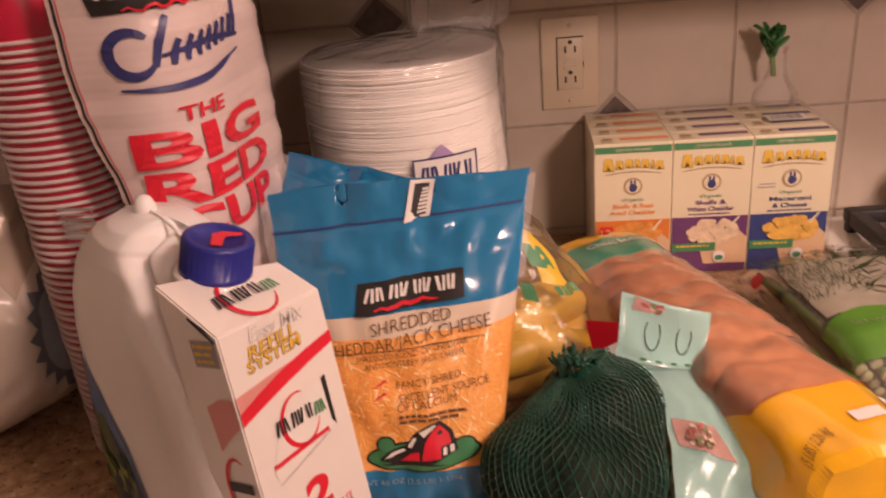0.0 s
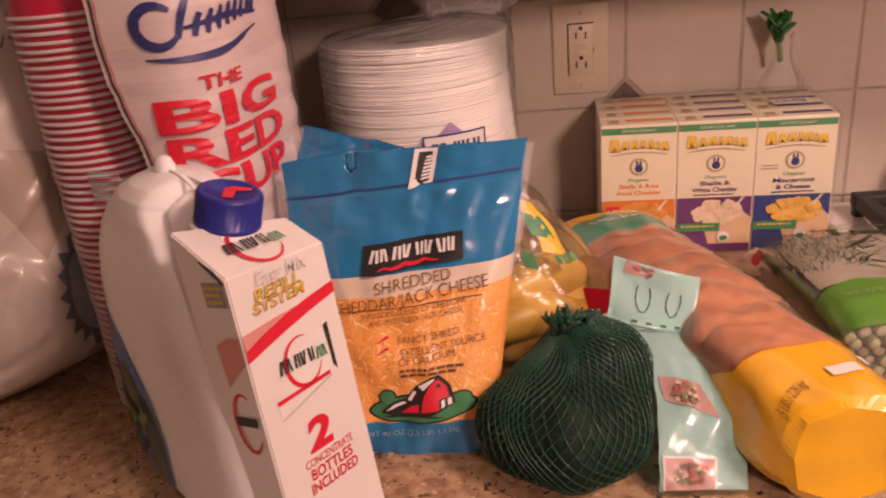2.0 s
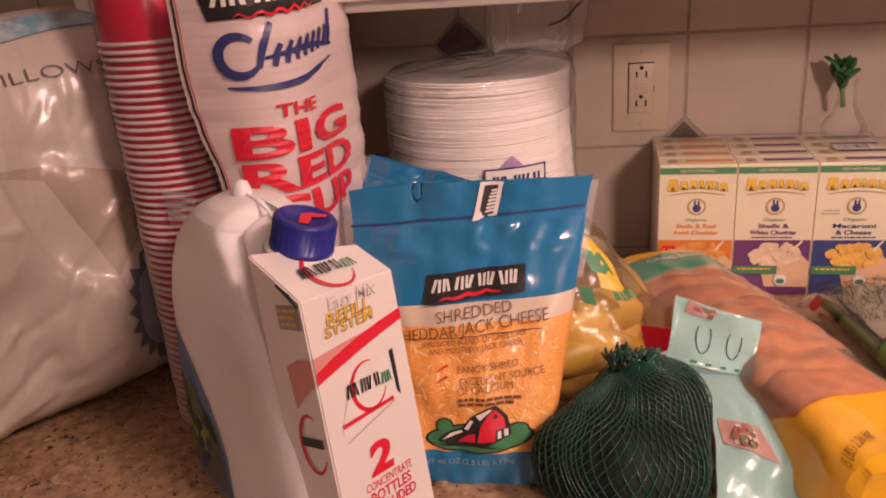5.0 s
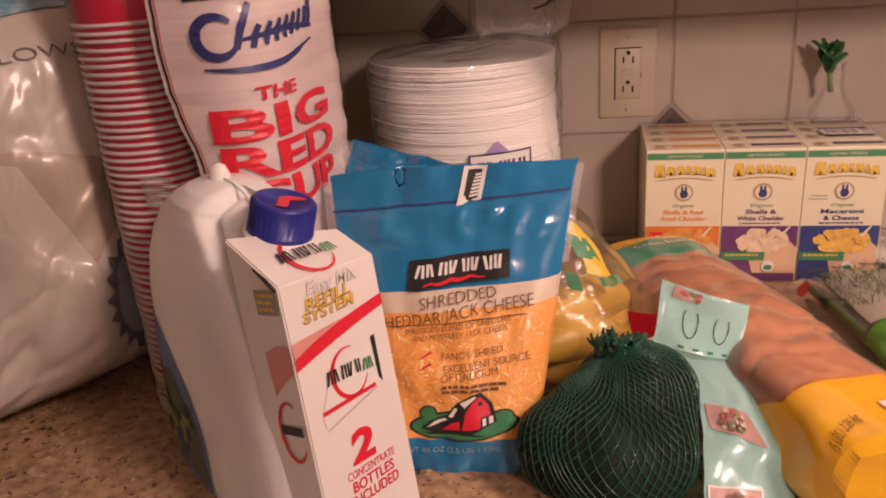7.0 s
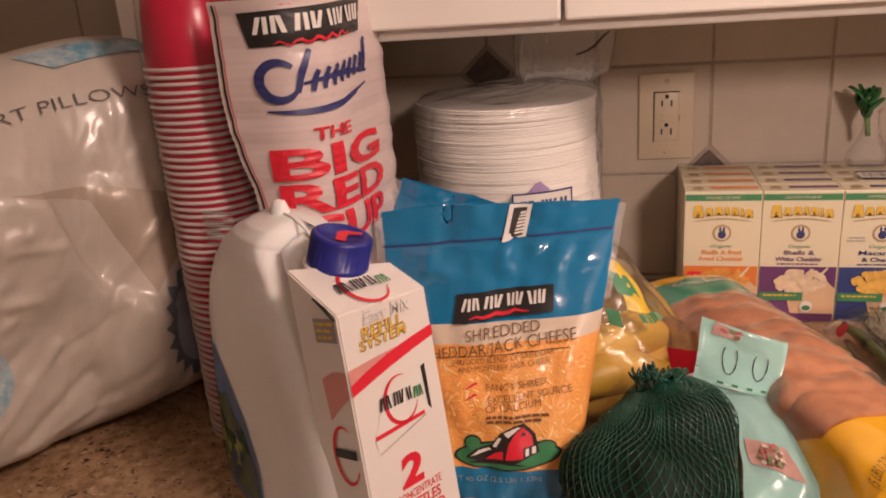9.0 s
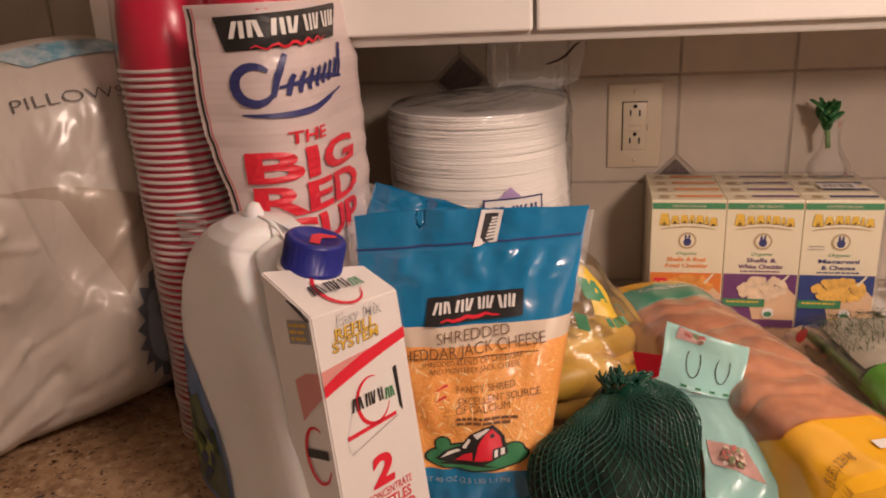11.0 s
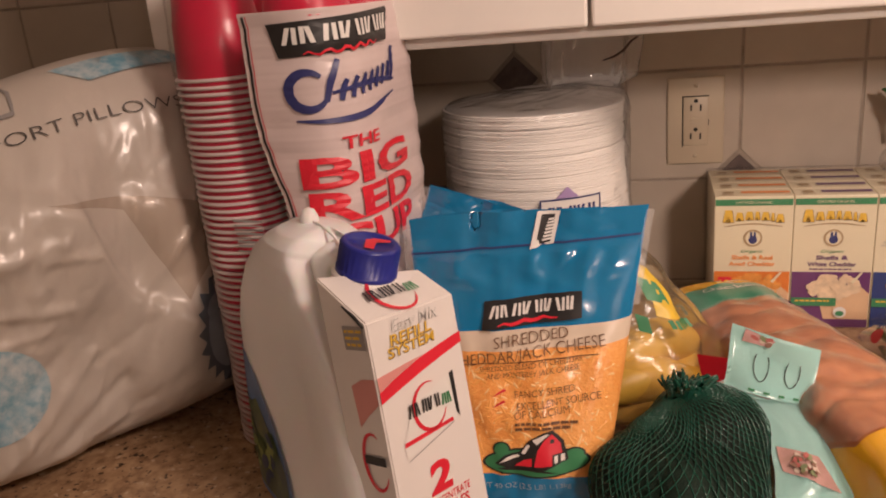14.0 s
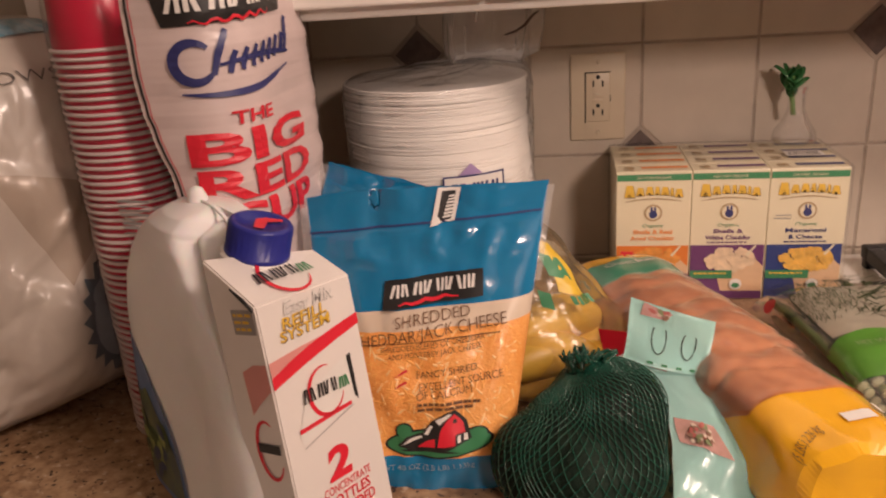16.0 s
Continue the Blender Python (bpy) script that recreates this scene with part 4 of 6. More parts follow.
    w += [("SHREDDED BLEND OF CHEDDAR", 0.013, H * 0.4511, 0.0042, 0.092, 0, 4, -0.010), ("AND MONTEREY JACK CHEESE", 0.015, H * 0.4292, 0.0042, 0.082, 0, 4, -0.010)]
    w += [("FANCY SHRED", 0.026, H * 0.3700, 0.0060, 0.052, 0, 4, -0.010), ("EXCELLENT SOURCE", 0.038, H * 0.3377, 0.0060, 0.072, 0, 5, -0.010), ("OF CALCIUM", 0.024, H * 0.3069, 0.0060, 0.048, 0, 4, -0.010)]
    words("print", w, front, I_BROWN, ob, 0.0024, "brown printed product text")
    poly_print("rule", [[(-0.075, H * 0.4580), (0.072, H * 0.4770), (0.072, H * 0.4796), (-0.075, H * 0.4606)]], front, I_BROWN, ob, 0.0018, cut=0.008)
    poly_print("small_print", bars(0.028, H * 0.2834, 0.055, 0.0022, 6, seed=4) + bars(0.026, H * 0.2688, 0.05, 0.0022, 6, seed=5), front, I_BROWN, ob, 0.0022, cut=0.008)
    poly_print("tick", [[(-0.020, H * 0.3700), (-0.008, H * 0.3862), (-0.010, H * 0.3919), (-0.016, H * 0.3806)], [(-0.020, H * 0.3377), (-0.008, H * 0.3538), (-0.010, H * 0.3595), (-0.016, H * 0.3482)]], front, I_RED, ob, 0.0022, cut=0.008)
    words("weight_print", [("NET WT 40 OZ (2.5 LB) 1.13kg", 0.0, H * 0.070, 0.0045, 0.098, 0, 3, 0)], front, material("pale_blue_ink", (0.30, 0.42, 0.50), 0.4), ob, 0.0012)

    def farm(a, b, lift=0.0):
        return front(0.018 + 0.094 * a, 0.0425 + 0.076 * b, lift)

    # farm picture
    poly_print("field_outline", [ellipse(0.0, 0.0, 0.51, 0.17, 36, 4)], farm, I_BLACK, ob, 0.0009, cut=0.08)
    poly_print("field_picture", [ellipse(0.0, 0.0, 0.485, 0.148, 36, 4)], farm, I_GREEN, ob, 0.0012, cut=0.08)
    poly_print("bush_outline", [ellipse(-0.32, 0.13, 0.085, 0.095, 16), ellipse(0.37, 0.10, 0.095, 0.075, 16)], farm, I_BLACK, ob, 0.0011, cut=0.08)
    poly_print("bush_picture", [ellipse(-0.32, 0.13, 0.068, 0.078, 16), ellipse(0.37, 0.10, 0.078, 0.060, 16)], farm, I_GREEN, ob, 0.0015, cut=0.08)
    poly_print("track_picture", [[(-0.36, -0.09), (-0.10, -0.02), (0.05, -0.06), (0.22, -0.10), (-0.05, -0.085), (-0.20, -0.11)]], farm, I_BLACK, ob, 0.0015, cut=0.08)
    poly_print("barn_roof", [[(-0.38, -0.04), (-0.30, 0.06), (-0.14, 0.12), (-0.06, 0.24), (0.08, 0.34), (0.16, 0.36), (0.27, 0.24), (0.31, 0.05), (0.10, -0.06), (-0.20, -0.09)]], farm, I_BLACK, ob, 0.0018, cut=0.08)
    poly_print("barn_stripe", [[(-0.02, 0.25), (0.10, 0.325), (0.13, 0.32), (0.02, 0.20)], [(-0.13, 0.10), (-0.07, 0.20), (-0.04, 0.19), (-0.09, 0.09)], [(-0.34, -0.03), (-0.27, 0.045), (-0.16, 0.085), (-0.14, 0.065), (-0.28, 0.0)]], farm, I_WHITE, ob, 0.0021, cut=0.08)
    poly_print("barn_wall", [[(0.00, -0.03), (0.03, 0.14), (0.09, 0.26), (0.15, 0.32), (0.235, 0.22), (0.265, 0.06), (0.15, -0.01)], [(-0.20, -0.05), (-0.10, 0.03), (-0.02, 0.06), (-0.02, -0.03)]], farm, I_RED, ob, 0.0024, cut=0.08)
    poly_print("barn_door", [[(0.16, 0.0), (0.29, 0.035), (0.29, 0.13), (0.16, 0.10)], [(0.135, 0.22), (0.175, 0.225), (0.170, 0.265), (0.140, 0.26)]], farm, I_BLACK, ob, 0.0028, cut=0.08)
    poly_print("barn_door_edge", [[(0.175, 0.015), (0.205, 0.022), (0.205, 0.095), (0.175, 0.088)], [(0.235, 0.035), (0.275, 0.045), (0.275, 0.115), (0.235, 0.105)]], farm, I_WHITE, ob, 0.0031, cut=0.08)
    # paper tab folded over the top
    poly_print("tab", [[(0.008, T * 0.875), (0.030, T * 0.885), (0.036, T * 0.998), (0.014, T * 0.996)]], front, I_WHITE, ob, 0.0022, "white paper tab", cut=0.008)
    poly_print("tab_block", [[(0.0125, T * 0.885), (0.0265, T * 0.891), (0.0310, T * 0.985), (0.0175, T * 0.983)]], front, I_BLACK, ob, 0.0027, cut=0.008)
    poly_print("tab_bar", [[(0.0185 + n * 0.0009, T * (0.895 + n * 0.0108)), (0.0275 + n * 0.0004, T * (0.898 + n * 0.0108)), (0.0275 + n * 0.0004, T * (0.905 + n * 0.0108)), (0.0185 + n * 0.0009, T * (0.902 + n * 0.0108))] for n in range(7)], front, I_WHITE, ob, 0.0031, cut=0.008)


build_cheese(pose(-0.166, -0.534, COUNTER, 0, 0, -3), 0.230, 0.237, 0.030, 0.48, 1.0, "clear and blue pouch of shredded cheddar cheese standing on counter", True)
build_cheese(pose(-0.288, -0.372, COUNTER + 0.034, 0, 28, -10), 0.175, 0.212, 0.030, 0.20, 5.0, "second blue pouch of shredded cheese standing behind the first", False)

# ---- weedkiller refill carton with capped bottle ----
M_CARTON = material("white_coated_carton", (0.80, 0.75, 0.71), 0.36, vary=0.03, scale=20, coat=0.25)
M_CAP = material("blue_cap_plastic", (0.022, 0.028, 0.26), 0.35, vary=0.1)
M_HDPE = material("white_bottle_plastic", (0.87, 0.86, 0.86), 0.38, vary=0.04, scale=18, sss=0.15)
CW, CFOLD = 0.090, 0.2178
CM = pose(-0.2227, -0.6917, COUNTER + 0.013, -11.97, 4.52, 56.88)
carton = thing("refill_carton", "white and red printed weedkiller refill carton with blue cap", "carton", at=CM)


def carton_shell():
    """An upright card sleeve with a sloping top panel that runs deeper at one side."""
    bm = bmesh.new()
    sides = []
    for x, d, h in ((0.0, 0.0494, 0.0348), (CW, 0.0345, 0.0205)):
        sides.append([bm.verts.new((x, y, z)) for y, z in ((0, 0), (0, CFOLD), (d, CFOLD + h), (d, 0))])
    a, b = sides
    bm.faces.new(a)
    bm.faces.new(b[::-1])
    for i in range(4):
        k = (i + 1) % 4
        bm.faces.new((a[i], b[i], b[k], a[k]))
    bmesh.ops.bevel(bm, geom=bm.edges[:], offset=0.0012, segments=2, affect="EDGES")
    return bm


part("shell", carton_shell(), M_CARTON, carton, smooth=False)
cf = plane_map((0, 0, 0), (1, 0, 0), (0, 0, 1))
cl = plane_map((0, 0.049, 0), (0, -1, 0), (0, 0, 1))


def ct(a, b, lift=0.0):
    """The sloping top panel: a across it, b up its slope."""
    k = a / CW
    d, h = 0.0494 + (0.0345 - 0.0494) * k, 0.0348 + (0.0205 - 0.0348) * k
    run = b / math.hypot(d, h)
    return Vector((a, d * run, CFOLD + h * run)) + lift * Vector((0.15, -0.53, 0.83))


# black strip on the shell stands in for the shadow inside the slit
part("slit_shadow", tube_bm([(-0.0012, 0.002, CFOLD - 0.003), (-0.0012, 0.010, CFOLD + 0.005), (-0.0012, 0.022, CFOLD + 0.013)], [0.0008, 0.0015, 0.0006], 6), M_DARK, carton, "dark strip for the shadow in the slit at the carton's fold")


def leaf_mark(mp, u, v, w, turn, lift):
    """The brand mark as plain shapes: a dark bar group inside a red ring stroke."""
    c, s = math.cos(radians(turn)), math.sin(radians(turn))
    T = lambda x, y: (u + c * x - s * y, v + s * x + c * y)
    arc = [T(0.36 * w * math.cos(radians(a)), 0.40 * w * math.sin(radians(a))) for a in range(70, 341, 15)]
    poly_print("brand_ring", [band(arc, 0.0005, 0.0044 * w / 0.06)], mp, I_RED, carton, lift, cut=0.008)
    row = [[T(a, b) for a, b in q] for q in letter_blocks(-0.50 * w, 0.24 * w, -0.07 * w, 0.22 * w, 5)]
    poly_print("brand_stroke", row, mp, I_BLACK, carton, lift + 0.0005, cut=0.008)
    row = [[T(a, b) for a, b in q] for q in letter_blocks(0.25 * w, 0.52 * w, -0.09 * w, 0.19 * w, 2)]
    poly_print("brand_stroke", row, mp, I_GREEN, carton, lift + 0.0005, cut=0.008)


leaf_mark(ct, 0.044, 0.0215, 0.052, 0, 0.0012)
words("print", [("Easy Mix", 0.0465, 0.2055, 0.0095, 0.048, 0.22, 0, 0.012)], cf, I_GREY, carton, 0.0008, "grey italic product text")
words("print_fill", [("Easy Mix", 0.0462, 0.2058, 0.0095, 0.048, 0.22, 0, -0.004)], cf, I_WHITE, carton, 0.0012)
words("print", [("REFILL", 0.0400, 0.1962, 0.0080, 0.042, 0.12, 2, 0.03), ("SYSTEM", 0.0390, 0.1878, 0.0075, 0.048, 0.12, 2, 0.03)], cf, I_BROWN, carton, 0.0008)
words("print_fill", [("REFILL", 0.0394, 0.1967, 0.0080, 0.042, 0.12, 2, 0.008), ("SYSTEM", 0.0384, 0.1883, 0.0075, 0.048, 0.12, 2, 0.008)], cf, I_YELLOW, carton, 0.0012, "yellow bold product text")
M_FADERED = material("pale_red_print", (0.70, 0.30, 0.27), 0.4, vary=0.08)
poly_print("red_sash", [[(0.0008, 0.1575), (0.018, 0.1625), (0.040, 0.1685), (0.065, 0.1745), (CW - 0.0008, 0.1795), (CW - 0.0008, 0.1880), (0.065, 0.1840), (0.040, 0.1790), (0.018, 0.1725), (0.0008, 0.1660)]], cf, I_RED, carton, 0.0008, cut=0.01)
poly_print("pale_sash", [[(0.0008, 0.1662), (0.018, 0.1727), (0.040, 0.1792), (0.052, 0.1815), (0.030, 0.1800), (0.0008, 0.1770)]], cf, M_FADERED, carton, 0.0008, cut=0.01)
# die-cut window with a bottle label behind it
poly_print("window_paper", [[(0.014, 0.120), (0.0155, 0.1105), (0.073, 0.124), (0.0738, 0.160), (0.060, 0.157), (0.026, 0.143)]], cf, I_WHITE, carton, 0.0007)
poly_print("window_gap", [[(0.0712, 0.1280), (0.0745, 0.1235), (0.0745, 0.1608), (0.0700, 0.1594)]], cf, M_DARK, carton, 0.0010, "dark edge of the die-cut window")
leaf_mark(cf, 0.0455, 0.1420, 0.046, 0, 0.0012)
poly_print("red_ribbon", [[(0.0145, 0.1195), (0.0145, 0.1228), (0.0665, 0.1256), (0.0665, 0.1226)]], cf, I_RED, carton, 0.0012)
poly_print("window_fold", [[(0.0150, 0.1085), (0.0165, 0.1082), (0.068, 0.1215), (0.067, 0.1222)]], cf, I_GREY, carton, 0.0011)
words("number", [("2", 0.0430, 0.0755, 0.0225, 0.024, 0.1, 0, 0.04)], cf, I_RED, carton, 0.0009, "large red numeral")
words("print", [("CONCENTRATE", 0.0480, 0.0655, 0.0062, 0.048, 0.05, 1, 0.0), ("BOTTLES", 0.0480, 0.0555, 0.0080, 0.042, 0.05, 1, 0.015), ("INCLUDED", 0.0480, 0.0455, 0.0080, 0.048, 0.05, 1, 0.015)], cf, I_RED, carton, 0.0009, "red product text")
# left side print
poly_print("side_sash", [[(0.022, 0.138), (0.034, 0.148), (0.048, 0.1575), (0.048, 0.1765), (0.034, 0.176), (0.020, 0.170)]], cl, M_FADERED, carton, 0.0008)
poly_print("side_panel", [rect(0.022, 0.046, 0.198, 0.216)], cl, I_GREY, carton, 0.0008)
poly_print("side_lines", bars(0.034, 0.211, 0.020, 0.0022, 4, seed=1) + bars(0.034, 0.206, 0.020, 0.0022, 4, seed=2) + bars(0.034, 0.201, 0.018, 0.0022, 4, seed=3), cl, I_YELLOW, carton, 0.0012)
poly_print("side_mark", [band(ellipse(0.032, 0.112, 0.013, 0.022, 20, 0, 60, 330), 0.001, 0.004)], cl, I_RED, carton, 0.0009)
poly_print("side_mark", [rect(0.020, 0.044, 0.110, 0.117)], cl, I_BLACK, carton, 0.0012)
# cap
capm = Matrix.Translation((0.0477, 0.0485, 0.2455)) @ Matrix.Rotation(radians(25), 4, "X") @ Matrix.Rotation(radians(4), 4, "Y") @ Matrix.Scale(0.94, 4)
cap = part("cap", bmesh.new(), M_CAP, carton, "ribbed blue screw cap")
bm = lathe_bm([(0.0255, 0.0), (0.0262, 0.001), (0.0262, 0.0045), (0.0250, 0.005), (0.0250, 0.0255), (0.0238, 0.0278), (0.0195, 0.0282), (0.0185, 0.0262), (0.001, 0.0258)], 64, cap=False)
for v in bm.verts:
    r = math.hypot(v.co.x, v.co.y)
    if 0.0245 < r < 0.0255 and v.co.z > 0.0045:
        a = math.atan2(v.co.y, v.co.x)
        v.co.x, v.co.y = v.co.x * (1 + 0.03 * math.cos(32 * a)), v.co.y * (1 + 0.03 * math.cos(32 * a))
bmesh.ops.recalc_face_normals(bm, faces=bm.faces)
for f in bm.faces:
    f.smooth = True
bm.to_mesh(cap.data)
bm.free()
cap.matrix_local = capm
mk = plane_map((0, 0, 0.0259), (0.70, -0.71, 0), (0.71, 0.70, 0))
poly_print("red_arrow", [[(-0.0045, -0.0160), (0.0035, -0.0160), (0.0045, -0.001), (0.016, 0.0045), (0.016, 0.0090), (0.002, 0.0080), (-0.0045, 0.002)]], mk, I_RED, cap, 0.0026, "red pointer on the cap", cut=0.01)
part("collar", move(lathe_bm([(0.027, -0.004), (0.029, -0.003), (0.029, 0.0), (0.024, 0.001)], 40, cap=False), capm), M_CARTON, carton)

# ---- white jug beside the carton ----
jug = thing("plastic_jug", "white plastic jug with moulded grip and landscape label", "jug")
JZ = [0.0, 0.006, 0.10, 0.16, 0.19, 0.215, 0.235, 0.250, 0.259, 0.264]
JB0 = [-0.006, -0.010, 0.000, 0.010, 0.020, 0.032, 0.046, 0.060, 0.078, 0.098]
JB1 = [0.222, 0.230, 0.236, 0.238, 0.234, 0.222, 0.202, 0.178, 0.156, 0.132]
JRH = [0.040, 0.044, 0.046, 0.046, 0.046, 0.045, 0.043, 0.038, 0.029, 0.012]
JEX = [0.40, 0.36, 0.36, 0.42, 0.55, 0.70, 0.85, 0.95, 1.0, 1.0]
JM = pose(-0.258, -0.628, COUNTER, 0, 0, 45.5)


def jug_point(x, y, z):
    """The jug leans back like the carton in front of it."""
    return JM @ Vector((x, y, z)) + Vector((-0.011 + 0.012 * max(0.0, 1 - z / 0.22), -0.045 * max(0.0, 1 - z / 0.22), 0))


def jug_fn(u, v):
    """The jug beside the carton: u round it, v upwards."""
    a = 2 * math.pi * u
    z = 0.264 * (1 - (1 - v) ** 1.5)
    b0, b1, rh, ex = (float(np.interp(z, JZ, t)) for t in (JB0, JB1, JRH, JEX))
    c, s = math.cos(a), math.sin(a)
    x = 0.030 + rh * math.copysign(abs(c) ** ex, c)
    y = (b0 + b1) / 2 + (b1 - b0) / 2 * math.copysign(abs(s) ** ex, s)
    # a moulded crease parts the rounded grip from the neck, and runs out below it
    line = 0.086 - 0.85 * max(0.0, 0.246 - z)
    fade = 1 / (1 + math.exp(-(z - 0.196) / 0.008))
    crease = (0.014 * math.exp(-((y - line) / 0.0055) ** 2) + 0.006 / (1 + math.exp((y - line) / 0.003))) * fade * (c < 0.3)
    hollow = 0.007 * math.exp(-(((y - 0.10) / 0.045) ** 2 + ((z - 0.11) / 0.06) ** 2)) * (c < 0)
    return jug_point(x + crease + hollow, y, z - 0.35 * crease)


part("body", grid_bm(jug_fn, 150, 120, wrap=True, caps=True), M_HDPE, jug)
part("spout_nub", move(lathe_bm([(0.011, -0.014), (0.008, 0.0), (0.0055, 0.006), (0.001, 0.008)], 16), Matrix.Translation((-0.011, 0, 0)) @ JM @ Matrix.Translation((0.030, 0.122, 0.268))), M_HDPE, jug)
part("seam", tube_bm([jug_point(0.030, y, z + 0.0004) for y, z in ((0.178, 0.250), (0.156, 0.259), (0.132, 0.264), (0.112, 0.2645), (0.098, 0.264), (0.078, 0.259), (0.060, 0.250))], 0.0012, 6), M_HDPE, jug, "raised moulding seam")


def jug_side(a, b, lift=0.0):
    """The side away from the carton's front: a metres back, b height."""
    b0, b1, rh, ex = (float(np.interp(b, JZ, t)) for t in (JB0, JB1, JRH, JEX))
    k = min(0.999, abs(2 * (a - b0) / (b1 - b0) - 1))
    c = (1 - k ** (2 / ex)) ** (ex / 2)
    return jug_point(0.030 - rh * c - 0.0008 - lift, a, b)


M_SKY = material("label_sky_blue", (0.12, 0.22, 0.44), 0.4, vary=0.3, scale=40, coat=0.3)
M_HILL = material("label_green_hill", (0.14, 0.20, 0.07), 0.4, vary=0.6, scale=55, coat=0.3, second=(0.03, 0.06, 0.10))
poly_print("label", [[(0.124, 0.006), (0.128, 0.045), (0.150, 0.085), (0.180, 0.118), (0.204, 0.135), (0.2335, 0.135), (0.2285, 0.006)]], jug_side, M_SKY, jug, 0.0, "blue landscape label", cut=0.008)
rng = random.Random(55)
M_LABS = [material("label_leaf_green", (0.05, 0.10, 0.03), 0.4, vary=0.4, scale=80), material("label_pale_green", (0.26, 0.32, 0.10), 0.4, vary=0.4, scale=80), material("label_deep_blue", (0.02, 0.05, 0.13), 0.4, vary=0.3, scale=80)]
for n in range(26):
    poly_print("label_detail", [ellipse(rng.uniform(0.145, 0.222), rng.uniform(0.020, 0.070), rng.uniform(0.003, 0.011), rng.uniform(0.003, 0.012), 12, rng.uniform(0, 180))], jug_side, M_LABS[n % 3], jug, 0.0010 + n * 0.00006, cut=0.01)
poly_print("label_hill", [[(0.130, 0.012), (0.133, 0.045), (0.150, 0.070), (0.165, 0.078), (0.185, 0.098), (0.200, 0.090), (0.2320, 0.088), (0.2285, 0.012)]], jug_side, M_HILL, jug, 0.0006, cut=0.008)
words("label_text", [("S", 0.165, 0.042, 0.016, 0.012, 0.1, 0, 0.02)], lambda a, b, lift=0.0: jug_side(0.33 - a, b, lift), I_WHITE, jug, 0.0012)

# ---- net bag of avocados ----
M_AVO = material("dark_avocado_skin", (0.009, 0.021, 0.014), 0.7, vary=0.5, scale=60, bump=0.7, bump_scale=170, spec=0.18)
M_NET = material("green_plastic_net", (0.012, 0.075, 0.048), 0.24, vary=0.2)
avo = thing("avocado_bag", "green net bag of dark avocados lying on the counter", "avocado bag")
AVOS = [((-0.062, -0.562, 0.951), (0.036, 0.046, 0.036), 20), ((0.004, -0.566, 0.951), (0.036, 0.048, 0.036), -15), ((-0.020, -0.500, 0.950), (0.042, 0.042, 0.038), 60), ((-0.028, -0.585, 0.955), (0.044, 0.032, 0.040), 100), ((-0.006, -0.520, 0.986), (0.042, 0.044, 0.034), 10), ((-0.036, -0.538, 0.966), (0.038, 0.038, 0.036), 15), ((-0.058, -0.520, 0.943), (0.032, 0.036, 0.028), 40), ((0.006, -0.512, 0.978), (0.040, 0.046, 0.036), 30)]
for c, r, a in AVOS:
    bm = bmesh.new()
    bmesh.ops.create_uvsphere(bm, u_segments=28, v_segments=18, radius=1.0)
    for v in bm.verts:
        k = 1 - 0.16 * v.co.x
        v.co = Vector((v.co.x * r[0], v.co.y * r[1] * k, v.co.z * r[2] * k))
    part("avocado", move(bm, pose(*c, 0, 0, a)), M_AVO, avo)
AC = Vector((-0.030, -0.520, 0.945))


def avo_radius(d):
    best = 0.03
    for c, r, a in AVOS:
        m = pose(*c, 0, 0, a).inverted()
        o, w = m @ AC, m.to_3x3() @ d
        S = Vector((1 / r[0], 1 / r[1], 1 / r[2]))
        o2, w2 = Vector((o.x * S.x, o.y * S.y, o.z * S.z)), Vector((w.x * S.x, w.y * S.y, w.z * S.z))
        A, B, C = w2.dot(w2), o2.dot(w2), o2.dot(o2) - 1
        q = B * B - A * C
        if q > 0:
            best = max(best, (-B + math.sqrt(q)) / A)
    return best


NT, NP = 60, 40
RAD = [[0.0] * NT for _ in range(NP + 1)]
for j in range(NP + 1):
    ph = radians(-28 + 118 * j / NP)
    for i in range(NT):
        th = 2 * math.pi * i / NT
        RAD[j][i] = avo_radius(Vector((math.cos(th) * math.cos(ph), math.sin(th) * math.cos(ph), math.sin(ph))))
for _ in range(14):
    RAD = [[max(RAD[j][i], (RAD[j][i - 1] + RAD[j][(i + 1) % NT] + RAD[max(0, j - 1)][i] + RAD[min(NP, j + 1)][i]) / 4) for i in range(NT)] for j in range(NP + 1)]


def net_point(th, k, lift=0.0034):
    f = (th / (2 * math.pi) * NT) % NT
    i, fr = int(f) % NT, f % 1
    g = max(0, min(NP - 1e-6, k * NP))
    j, gr = int(g), g % 1
    r = (RAD[j][i] * (1 - fr) + RAD[j][(i + 1) % NT] * fr) * (1 - gr) + (RAD[j + 1][i] * (1 - fr) + RAD[j + 1][(i + 1) % NT] * fr) * gr
    ph = radians(-28 + 118 * k)
    p = AC + (r + lift) * Vector((math.cos(th) * math.cos(ph), math.sin(th) * math.cos(ph), math.sin(ph)))
    p.z = max(p.z, COUNTER + 0.001)
    return p


bm = bmesh.new()
for sgn in (1, -1):
    for n in range(68):
        pts = [net_point(2 * math.pi * n / 68 + sgn * 1.5 * k / 46 + wob((n * 0.19, k * 0.09, sgn * 3.0), 1.0, 0.14), k / 46) for k in range(45)]
        tube_bm(pts, 0.00052, 4, bm)
part("net", bm, M_NET, avo, "green plastic mesh net")
# added skin in avocado colour, darkens the gaps below the net
part("net_shade", grid_bm(lambda u, v: net_point(2 * math.pi * u, v * 0.99, 0.0012), 60, 40, wrap=True, caps=True), M_AVO, avo, "added dark skin over the avocados, closing the gaps under the net")


